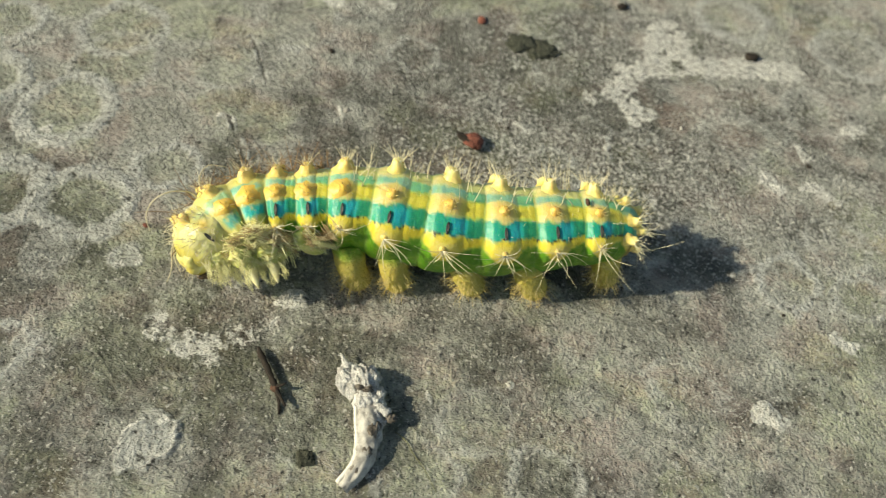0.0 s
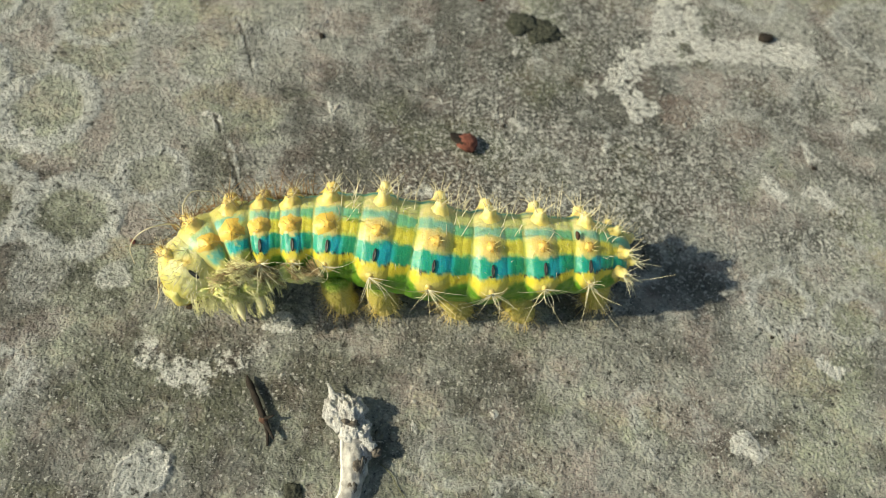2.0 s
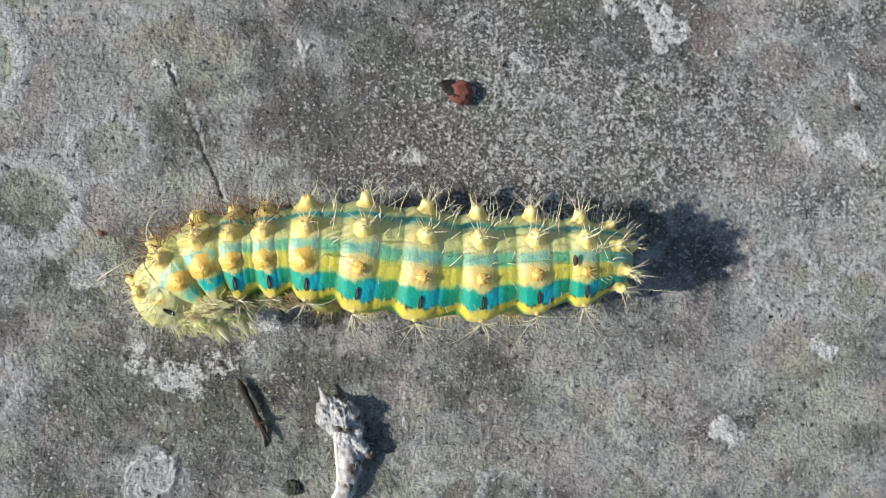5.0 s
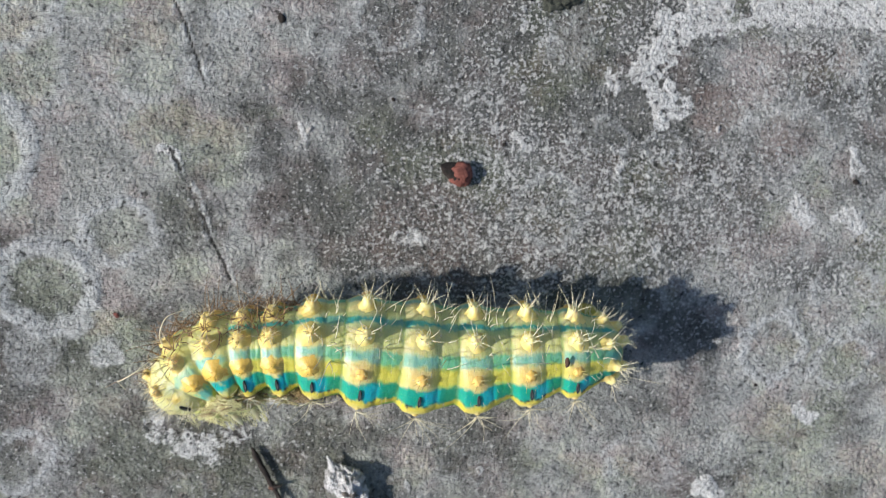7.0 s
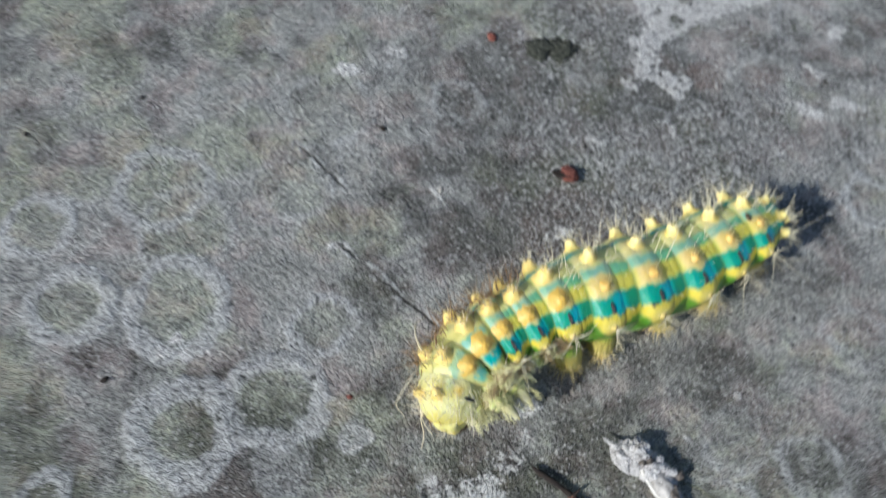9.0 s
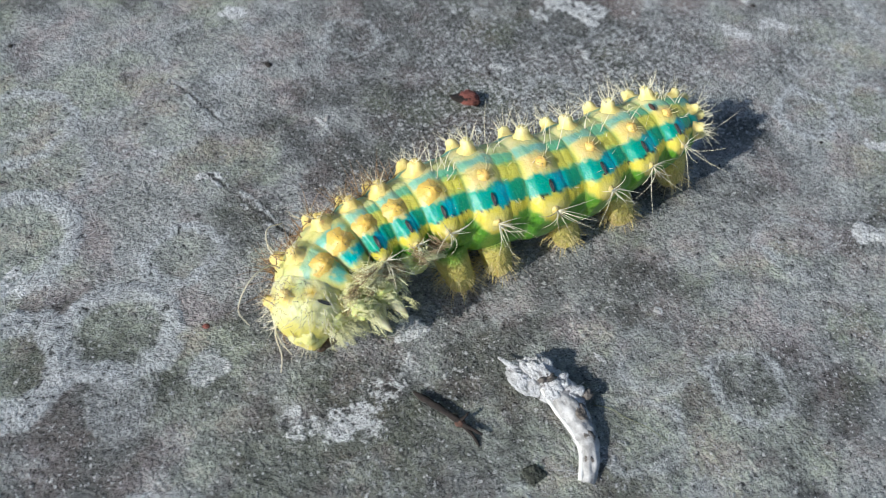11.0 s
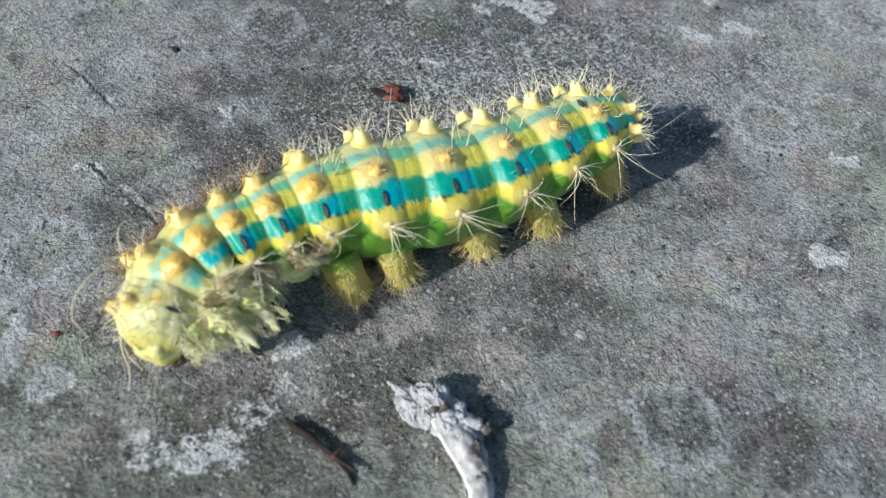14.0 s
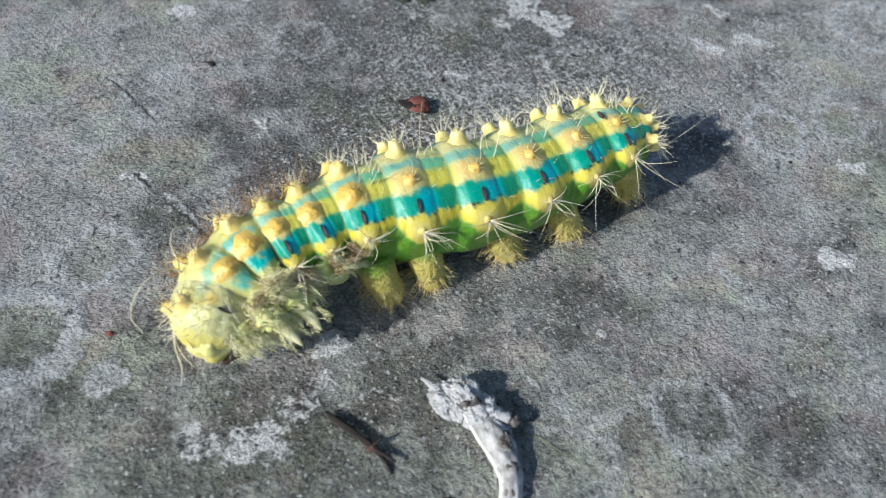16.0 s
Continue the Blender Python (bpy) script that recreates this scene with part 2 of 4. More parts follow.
CLAW = plain_material("pale_claw", (0.62, 0.58, 0.3), (0.76, 0.72, 0.5), 0.8, 0.35, 0.2)
PROLEG = proleg_material()
FOOT = plain_material("tan_foot_pad", (0.45, 0.3, 0.12), (0.6, 0.45, 0.2), 1.2, 0.5, 0.2)
MOUTH = plain_material("dark_mouthparts", (0.03, 0.022, 0.015), (0.16, 0.1, 0.05), 1.5, 0.4)
RUST = plain_material("rust_red_bark", (0.15, 0.05, 0.036), (0.27, 0.095, 0.068), 1.6, 0.8, 0.0, 0.4)
DARK_BARK = plain_material("dark_bark", (0.013, 0.01, 0.008), (0.034, 0.025, 0.019), 1.6, 0.85, 0.0, 0.4)
ASH_FIBRE = fibre_material()
# brown of the fibre's broken end, also the painted shade of its hollows
SHADE_AND_END = plain_material("hollow_shade_and_broken_end", (0.07, 0.06, 0.052), (0.2, 0.175, 0.15), 1.5, 0.9, 0.0, 0.5)
WHITE_STALK = plain_material("white_stalk", (0.66, 0.64, 0.58), (0.80, 0.79, 0.74), 0.9, 0.7, 0.0, 0.2)
MEMBRANE = plain_material("grey_papery_membrane", (0.28, 0.27, 0.255), (0.60, 0.59, 0.57), 0.7, 0.75, 0.0, 0.6)
MOSS_DARK = plain_material("black_dry_moss", (0.02, 0.022, 0.018), (0.09, 0.095, 0.07), 2.2, 0.95, 0.0, 0.6)
THREAD = plain_material("olive_thread", (0.12, 0.13, 0.05), (0.28, 0.28, 0.14), 1.5, 0.8)
PEBBLE = plain_material("pale_grit", (0.34, 0.33, 0.31), (0.54, 0.52, 0.49), 1.2, 0.85, 0.0, 0.3)
SOIL = plain_material("brown_crumb", (0.06, 0.035, 0.025), (0.15, 0.08, 0.055), 1.5, 0.9, 0.0, 0.3)


# ---- mesh helpers: places in millimetres ----
def mesh_of(name, verts, faces, material, smooth=True, tint=None):
    mesh = bpy.data.meshes.new(name)
    mesh.from_pydata([tuple(v) for v in np.asarray(verts, float) * MM], [], faces)
    mesh.materials.append(material)
    if smooth:
        mesh.shade_smooth()
    if tint is not None:
        data = mesh.attributes.new("tint", "FLOAT_COLOR", "POINT")
        data.data.foreach_set("color", np.c_[tint, np.ones(len(tint))].astype(np.float32).ravel())
    mesh.update()
    return mesh


def part(name, mesh, parent, label="", m=None):
    ob = new(name, mesh)
    ob.parent = parent
    if m is not None:
        ob.matrix_basis = m
    return tagged(ob, label=label)


def curve_points(points, count):
    """A smooth line through a few points."""
    p = np.asarray(points, float)
    p = np.vstack([2 * p[0] - p[1], p, 2 * p[-1] - p[-2]])
    out = []
    for s in np.linspace(0, len(p) - 3 - 1e-9, count):
        i, f = int(s), s - int(s)
        a, b, c, d = p[i : i + 4]
        out.append(0.5 * (2 * b + (c - a) * f + (2 * a - 5 * b + 4 * c - d) * f * f + (3 * b - a - 3 * c + d) * f**3))
    return np.array(out)


def tube(line, radii, sides=8, flat=1.0, wobble=0.0, seed=0):
    """Vertices and faces of a capped tube along a line."""
    line, rng = np.asarray(line, float), np.random.default_rng(seed)
    radii = np.broadcast_to(radii, len(line))
    way = np.gradient(line, axis=0)
    way /= np.linalg.norm(way, axis=1)[:, None] + 1e-12
    side = np.cross(way, (0.13, 0.21, 0.97))
    side /= np.linalg.norm(side, axis=1)[:, None] + 1e-12
    up = np.cross(side, way)
    turn = np.arange(sides) * 2 * np.pi / sides
    verts, faces = [], []
    for p, r, s, u in zip(line, radii, side, up):
        rr = r * (1 + wobble * rng.uniform(-1, 1, sides))
        verts += list(p + (rr * np.cos(turn))[:, None] * s + (flat * rr * np.sin(turn))[:, None] * u)
    for i in range(len(line) - 1):
        for j in range(sides):
            k = (j + 1) % sides
            faces.append((i * sides + j, i * sides + k, (i + 1) * sides + k, (i + 1) * sides + j))
    faces.append(tuple(range(sides))[::-1])
    faces.append(tuple((len(line) - 1) * sides + j for j in range(sides)))
    return verts, faces


def joined(pieces):
    verts, faces = [], []
    for v, f in pieces:
        faces += [tuple(i + len(verts) for i in face) for face in f]
        verts += list(v)
    return verts, faces


def hair(start, way, length, droop=0.0, bend=0.15, radius=0.05, rng=RNG, points=6):
    """One tapered bristle."""
    way = np.asarray(way, float) / np.linalg.norm(way)
    sway = rng.normal(0, bend, 3)
    s = np.linspace(0, 1, points)[:, None]
    line = np.asarray(start, float) + length * (s * way + s**2 * sway + s**2 * np.array((0, 0, -droop)))
    return tube(line, radius * (1 - 0.75 * s[:, 0]), 4)


def tuft(start, way, length, count, wide, rng, radius=0.05, droop=0.15):
    """Hairs that lean together into a pointed lock."""
    way = np.asarray(way, float) / np.linalg.norm(way)
    tip = np.asarray(start, float) + length * way + (0, 0, -droop * length)
    sway = rng.normal(0, 0.14 * length, 3)
    s = np.linspace(0, 1, 8)[:, None]
    hairs = []
    for _ in range(count):
        a = start + rng.normal(0, wide, 3)
        b = tip + rng.normal(0, 0.35 * wide, 3) - way * rng.uniform(0, 0.3) * length
        line = a * (1 - s) + b * s + s * (1 - s) * (2 * sway + rng.normal(0, 0.3 * wide, 3)) + s * (1 - s) * np.array((0, 0, 0.5 * droop * length))
        hairs.append(tube(line, radius * (1 - 0.7 * s[:, 0]), 4))
    return hairs


def turned(profile, sides=16, wobble=0.0, seed=0):
    """A lathe shape about z from (radius, height) pairs."""
    rng = np.random.default_rng(seed)
    verts, faces, n = [], [], len(profile)
    for r, z in profile:
        for j in range(sides):
            a = 2 * np.pi * j / sides
            w = 1 + wobble * rng.uniform(-1, 1)
            verts.append((r * w * np.cos(a), r * w * np.sin(a), z))
    for i in range(n - 1):
        for j in range(sides):
            k = (j + 1) % sides
            faces.append((i * sides + j, i * sides + k, (i + 1) * sides + k, (i + 1) * sides + j))
    faces.append(tuple((n - 1) * sides + j for j in range(sides)))
    return verts, faces


def lump(center, size, seed=0, rough=0.25, rings=10, sides=16, turn=None):
    """An uneven rounded lump."""
    rng = np.random.default_rng(seed)
    shift = rng.uniform(0, 50, 3)
    verts, faces = [], []
    m = Matrix.Identity(3) if turn is None else Euler([radians(a) for a in turn]).to_matrix()
    for i in range(rings + 1):
        a = math.pi * i / rings
        for j in range(sides):
            b = 2 * math.pi * j / sides
            d = Vector((math.sin(a) * math.cos(b), math.sin(a) * math.sin(b), math.cos(a)))
            k = 1 + rough * noise.fractal(d * 1.7 + Vector(shift), 0.8, 2.2, 4)
            verts.append(np.array(m @ Vector((d.x * size[0] * k, d.y * size[1] * k, d.z * size[2] * k))) + center)
    for i in range(rings):
        for j in range(sides):
            k = (j + 1) % sides
            faces.append((i * sides + j, (i + 1) * sides + j, (i + 1) * sides + k, i * sides + k))
    return verts, faces


def smooth(a, b, x):
    f = np.clip((x - a) / (b - a), 0, 1)
    return f * f * (3 - 2 * f)


def lattice(x, y, seed):
    """Smooth value noise from 0 to 1 over arrays."""
    xi, yi = np.floor(x).astype(np.int64), np.floor(y).astype(np.int64)
    fx, fy = x - xi, y - yi
    fx, fy = fx * fx * (3 - 2 * fx), fy * fy * (3 - 2 * fy)

    def value(i, j):
        h = (i * 374761393 + j * 668265263 + seed * 974711) & 0x7FFFFFFF
        h = ((h ^ (h >> 13)) * 1274126177) & 0x7FFFFFFF
        return ((h ^ (h >> 16)) & 0xFFFF) / 65535.0

    top = value(xi, yi) * (1 - fx) + value(xi + 1, yi) * fx
    low = value(xi, yi + 1) * (1 - fx) + value(xi + 1, yi + 1) * fx
    return top * (1 - fy) + low * fy


def cloudy(x, y, size, seed, octaves=4):
    total, weight = 0.0, 0.0
    for k in range(octaves):
        total = total + lattice(x / size * 2**k, y / size * 2**k, seed + 17 * k) * 0.55**k
        weight += 0.55**k
    return total / weight


# ---- the ground: one sheet of weathered stone with lichen ----
# lichen rosettes: x, y, radius, pale rim, green heart
ROSETTES = [
    (-61.6, 78.5, 7.6, 1.0, 0.9), (-47.9, 77.6, 7.4, 0.9, 0.9), (-56.5, 98.0, 8.2, 0.7, 0.8), (-71.5, 104.5, 6.4, 0.8, 0.8),
    (-53.0, 50.5, 5.0, 0.5, 0.4), (-80.8, 76.6, 3.6, 0.7, 0.4), (-88.5, 68.0, 6.5, 0.9, 0.3), (-88.0, 114.0, 6.0, 0.8, 0.7),
    (-37.0, 86.5, 5.2, 0.5, 0.6), (-24.5, 57.8, 7.2, 0.14, 0.5), (-73.2, 120.4, 6.0, 0.6, 0.7), (-52.0, 112.0, 8.0, 0.4, 0.8),
    (28.2, 90.5, 5.6, 0.3, 0.6), (30.8, 117.0, 5.2, 0.25, 0.0), (3.6, 119.8, 5.2, 0.4, 0.2), (64.8, 104.0, 6.5, 0.2, 0.1),
]
ROSETTES_FAR = [
    (72.6, 140.0, 8.0, 0.6, 0.2), (97.0, 131.0, 8.0, 0.6, 0.1), (82.8, 111.7, 7.0, 0.4, 0.2), (101.8, 85.5, 7.0, 0.8, 0.0),
    (65.4, 70.0, 5.4, 0.5, 0.1), (77.0, 67.3, 4.6, 0.4, 0.0), (-20.0, 126.0, 9.0, 0.35, 0.4), (-52.9, 121.0, 8.5, 0.6, 0.6),
    (22.5, 35.0, 5.2, 0.35, 0.5), (44.4, 49.6, 6.0, 0.3, 0.3), (14.3, 43.8, 5.5, 0.25, 0.4), (-33.0, 112.0, 7.0, 0.3, 0.6),
]
# pale discs: x, y, radius, strength
DISCS = [
    (30.8, 117.0, 4.6, 0.55),
    (-38.9, 67.5, 2.5, 0.95), (-29.2, 39.2, 4.2, 1.5), (-34.8, 33.0, 3.9, 0.55), (-70.6, 62.2, 2.8, 0.9), (-79.3, 48.9, 2.6, 0.8),
    (-87.3, 101.7, 3.2, 0.8), (-49.1, 56.1, 1.8, 0.6), (-87.7, 56.0, 3.4, 0.7), (-68.0, 46.9, 2.6, 0.6), (-48.0, 51.0, 3.0, 0.7),
    (65.8, 96.4, 4.6, 0.5), (88.7, 83.0, 3.6, 0.6), (-50.0, 68.0, 5.0, 0.6), (-32.0, 59.8, 1.7, 0.5), (58.5, 52.0, 3.6, 0.5),
]
# white crusts: x, y to x, y, half width, strength
CRUSTS = [
    (46.5, 107.4, 43.2, 112.5, 2.0, 1.0), (43.2, 112.5, 46.0, 119.0, 1.9, 1.0), (46.0, 119.0, 55.5, 123.5, 2.6, 1.0), (55.5, 123.5, 68.0, 123.0, 2.2, 0.8),
    (68.0, 123.0, 83.0, 123.6, 2.2, 1.0), (55.0, 124.0, 57.5, 133.0, 4.2, 0.9), (-31.0, 56.5, -24.0, 53.2, 2.9, 0.42), (-24.0, 53.2, -16.4, 57.4, 2.4, 0.36),
    (-14.2, 61.0, -11.8, 61.3, 1.1, 1.1), (55.4, 46.2, 57.0, 45.0, 1.3, 1.6), (-60.8, 92.6, -58.6, 92.9, 0.9, 0.95), (-3.4, 135.0, -2.0, 134.4, 1.4, 1.0),
    (-14.2, 134.5, -13.0, 134.0, 1.5, 0.95), (68.0, 93.0, 70.0, 91.0, 1.4, 0.75), (76.5, 90.5, 78.5, 88.5, 1.2, 0.7),
]
CRUSTS_SMALL = [
    (22.8, 102.4, 24.2, 100.4, 0.7, 0.9), (36.4, 113.0, 37.6, 110.8, 0.7, 0.9), (37.8, 100.4, 38.6, 97.8, 0.6, 0.9), (77.0, 101.6, 78.2, 98.6, 0.8, 0.9), (6.2, 85.4, 7.8, 83.9, 0.7, 0.4),
    (-58.0, 90.0, -55.8, 89.2, 1.0, 0.7), (37.9, 110.6, 38.6, 112.0, 1.2, 0.6), (88.0, 107.0, 91.0, 108.5, 1.2, 0.75), (71.0, 60.0, 73.0, 58.5, 1.2, 0.6),
    (-9.4, 102.2, -8.9, 101.2, 0.5, 0.9), (18.4, 49.4, 18.6, 48.4, 0.35, 1.0), (6.2, 46.9, 6.8, 46.2, 0.3, 0.9), (-30.4, 99.2, -29.4, 98.4, 0.6, 0.9),
    (5.0, 86.0, 10.0, 85.2, 1.0, 0.36), (17.0, 86.0, 20.0, 83.5, 1.0, 0.34), (26.0, 84.0, 29.0, 82.0, 0.8, 0.4), (100.0, 118.0, 108.0, 116.0, 1.6, 0.6),
]
# brownish pink stains and dark moss: x, y, radius, strength
STAINS = [(53.5, 107.5, 6.0, 0.8), (65.0, 102.0, 6.5, 0.7), (60.0, 97.0, 6.0, 0.5), (10.0, 86.0, 13.0, 0.6), (26.0, 84.0, 9.0, 0.5), (36.0, 80.0, 9.0, 0.25), (90.0, 70.0, 12.0, 0.2)]
MOSS = [(25.5, 125.8, 3.2, 1.1), (29.8, 124.2, 3.0, 1.0), (27.5, 122.4, 1.3, 0.8), (-46.6, 93.3, 3.4, 0.42), (-8.9, 37.1, 1.5, 0.7), (-61.0, 112.0, 4.0, 0.3), (63.1, 125.5, 0.9, 0.8)]
# broad lighter and darker areas of the slab: x, y, half width, half depth, change
TONES = [(-52, 86, 28, 34, 0.05), (-36, 57, 18, 11, -0.24), (-30, 74, 10, 12, -0.2), (-64, 60, 14, 12, -0.12), (14, 83, 18, 4, -0.2), (45, 40, 40, 16, 0.16), (82, 75, 25, 30, 0.14), (16, 104, 14, 9, -0.12), (20, 90, 12, 8, -0.4), (40, 102, 12, 10, -0.2), (-40, 116, 20, 12, 0.16), (-50, 84, 12, 10, 0.1), (-55, 68, 10, 5, -0.2), (-52, 108, 34, 30, 0.24), (-42, 72, 9, 16, 0.12), (15, 150, 70, 22, 0.16), (-55, 75, 26, 14, -0.06), (-20, 44, 20, 13, -0.08), (10, 89, 24, 9, -0.4), (20, 112, 20, 16, -0.38), (42, 102, 34, 26, -0.2), (95, 140, 30, 30, 0.12), (-46, 93, 3.5, 4.5, -0.2), (66, 70, 22, 14, 0.12), (20, 51, 18, 8, 0.06), (-28, 120, 36, 16, 0.12), (12, 42, 16, 8, -0.1)]
CRACKS = [(-28.7, 121.0, -25.0, 112.5, 0.2), (-25.0, 112.5, -23.6, 107.0, 0.16), (-29.6, 99.6, -26.6, 93.2, 0.26), (-26.6, 93.2, -23.8, 86.6, 0.24), (-23.8, 86.6, -20.4, 79.4, 0.24)]


def away_from(x, y, ax, ay, bx, by):
    """Distance to a stretch of line."""
    dx, dy = bx - ax, by - ay
    f = np.clip(((x - ax) * dx + (y - ay) * dy) / (dx * dx + dy * dy), 0, 1)
    return np.hypot(x - ax - f * dx, y - ay - f * dy)


def build_ground():
    far = [150.0 * 1.7**k for k in range(1, 20)]
    xs = np.r_[[-v for v in far[::-1]], np.linspace(-100, 125, 721), far]
    ys = np.r_[[70 - v for v in far[::-1]], np.linspace(10, 185, 561), [110 + v for v in far]]
    x, y = np.meshgrid(xs, ys)
    near = (np.abs(x - 12.5) < 140) & (np.abs(y - 97) < 115)
    wx = x + 3.4 * (cloudy(x, y, 7, 1) - 0.5) + 2.0 * (cloudy(x, y, 1.8, 2) - 0.5)
    wy = y + 3.4 * (cloudy(x, y, 7, 3) - 0.5) + 2.0 * (cloudy(x, y, 1.8, 4) - 0.5)
    pale, green, white, pink, dark = (np.zeros_like(x) for _ in range(5))
    rng = np.random.default_rng(17)
    faint = [(rng.uniform(-95, 120), rng.uniform(20, 170), rng.uniform(2.0, 7.0), rng.uniform(0.08, 0.3), rng.uniform(0, 0.5)) for _ in range(110)]
    def window(cx, cy, reach):
        i, j = np.searchsorted(xs, (cx - reach, cx + reach)), np.searchsorted(ys, (cy - reach, cy + reach))
        return np.s_[j[0] : j[1], i[0] : i[1]]

    for cx, cy, r, rim, heart in ROSETTES + ROSETTES_FAR + faint:
        r = 1.08 * r
        at = window(cx, cy, 1.5 * r + 4)
        d = np.hypot(wx[at] - cx, wy[at] - cy)
        patchy = 0.4 + 1.1 * cloudy(x[at] + cx, y[at], 3.5, 9)
        wide = np.where(d < 0.88 * r, 0.23 * r, 0.11 * r + 0.35)
        pale[at] = np.maximum(pale[at], (2.8 - 0.7 * (cy > 110)) * rim * patchy * np.exp(-(((d - 0.88 * r) / wide) ** 2)))
        green[at] = np.maximum(green[at], 0.8 * heart * (1 - smooth(0.7 * r, 1.0 * r, d)))
    for cx, cy, r, strength in DISCS:
        at = window(cx, cy, 1.2 * r + 4)
        d = np.hypot(wx[at] - cx, wy[at] - cy)
        strength = 1.5 * strength
        pale[at] = np.maximum(pale[at], strength * (1 - smooth(0.75 * r, 1.05 * r, d)) * (0.45 + 0.6 * cloudy(x[at], y[at] + cx, 1.8, 12)))
        pale[at] = np.maximum(pale[at], 0.8 * strength * np.exp(-(((d - 0.9 * r) / 0.4) ** 2)))
        white[at] = np.maximum(white[at], 0.4 * strength * np.exp(-(((d - 0.85 * r) / 0.35) ** 2)))
    grain = np.clip(2.6 * cloudy(x, y, 3.0, 15) + 1.6 * cloudy(x, y, 1.0, 16) - 0.95, 0.1, 1.6)
    for ax, ay, bx, by, half, strength in CRUSTS + CRUSTS_SMALL:
        at = window((ax + bx) / 2, (ay + by) / 2, math.hypot(bx - ax, by - ay) / 2 + 1.5 * half + 4)
        d = away_from(wx[at], wy[at], ax, ay, bx, by)
        white[at] = np.maximum(white[at], 0.98 * strength * (1 - smooth(0.6 * half, 1.8 * half, d)) * grain[at])
    for cx, cy, r, strength in STAINS:
        pink = np.maximum(pink, strength * (1 - smooth(0.5 * r, 1.1 * r, np.hypot(wx - cx, wy - cy))))
    for cx, cy, r, strength in MOSS:
        dark = np.maximum(dark, strength * (1 - smooth(0.6 * r, 1.15 * r, np.hypot(wx - cx, wy - cy))))
    for ax, ay, bx, by, half in CRACKS:
        d = away_from(x + 1.2 * (cloudy(x, y, 2.5, 30) - 0.5), y + 1.2 * (cloudy(x, y, 2.5, 31) - 0.5), ax, ay, bx, by)
        pale = np.maximum(pale, 1.6 * np.exp(-(((d - 0.6) / 0.35) ** 2)) * smooth(0.45, 0.6, cloudy(x, y, 2, 34)))
        dark = np.maximum(dark, 1.2 * np.exp(-((d / (half + 0.02)) ** 2)) * smooth(0.2, 0.42, cloudy(x, y, 3, 33)))
    pale = np.maximum(pale, 0.4 * smooth(0.46, 0.66, cloudy(x, y, 5, 46)) * smooth(15, -35, x - 0.35 * (y - 80)))
    pale = np.maximum(pale, 0.4 * smooth(0.5, 0.66, cloudy(x, y, 9, 47)))
    pale = np.maximum(pale, 0.35 * smooth(0.52, 0.64, cloudy(x, y, 6.5, 48)) * smooth(82, 66, y) * smooth(-22, -8, x))
    green = np.maximum(green, 0.55 * smooth(0.45, 0.7, cloudy(x, y, 26, 40)) * smooth(30, -20, x))
    green = np.maximum(green, 0.7 * smooth(0.46, 0.66, cloudy(x, y, 14, 42)))
    green = np.maximum(green, 0.6 * smooth(64, 46, y) * smooth(0.38, 0.6, cloudy(x, y, 17, 43)))
    fleck = np.clip((0.15 + 0.85 * smooth(62, 90, y)) * smooth(-25, 35, x) * (0.35 + 0.9 * smooth(0.35, 0.65, cloudy(x, y, 18, 44))) + 0.35 * smooth(0.45, 0.7, cloudy(x, y, 12, 45)), 0, 1)
    tone = 0.5 + 0.9 * (cloudy(x, y, 9, 70, 5) - 0.5) + 0.9 * (cloudy(x, y, 5, 71, 3) - 0.5)
    for cx, cy, wide, deep, change in TONES:
        tone = tone + change * np.exp(-(((x - cx) / wide) ** 2) - ((y - cy) / deep) ** 2)
    for cx, cy, r, rim, heart in ROSETTES:
        tone = tone + 0.04 * heart * (1 - smooth(0.6 * r, 0.95 * r, np.hypot(wx - cx, wy - cy)))
    tone = np.clip(tone, 0, 1)
    z = 0.55 * (cloudy(x, y, 22, 50) - 0.5) + 0.28 * (cloudy(x, y, 2.6, 51) - 0.5) + 0.16 * pale + 0.22 * white - 0.3 * np.clip(dark, 0, 1) * 0.6
    z = z * near
    calm = np.maximum(smooth(106, 140, np.abs(x - 12.5)), smooth(82, 110, np.abs(y - 97)))
    pale, green, white, pink, dark, fleck = (v * (1 - calm) for v in (pale, green, white, pink, dark, fleck))
    tone = tone * (1 - calm) + 0.52 * calm
    nx, ny = len(xs), len(ys)
    i = np.arange(nx * ny).reshape(ny, nx)
    quads = np.stack([i[:-1, :-1], i[:-1, 1:], i[1:, 1:], i[1:, :-1]], -1).reshape(-1, 4)
    mesh = bpy.data.meshes.new("ground")
    mesh.vertices.add(nx * ny)
    mesh.vertices.foreach_set("co", (np.stack([x, y, z], -1).reshape(-1) * MM).astype(np.float32))
    mesh.loops.add(quads.size)
    mesh.loops.foreach_set("vertex_index", quads.ravel().astype(np.int32))
    mesh.polygons.add(len(quads))
    mesh.polygons.foreach_set("loop_start", np.arange(0, quads.size, 4, dtype=np.int32))
    mesh.update(calc_edges=True)
    mesh.validate()
    mesh.shade_smooth()
    for name, values in (("pale", pale), ("green", green), ("white", white), ("pink", pink), ("dark", dark), ("fleck", fleck), ("tone", tone)):
        mesh.attributes.new(name, "FLOAT", "POINT").data.foreach_set("value", values.ravel().astype(np.float32))
    mesh.materials.append(STONE)
    return tagged(new("ground", mesh), "grey weathered stone slab with lichen rosettes and white crusts", "ground", kind="structure")


build_ground()

# ---- the caterpillar ----
BASE = np.array((5.0, 70.0, 0.0))
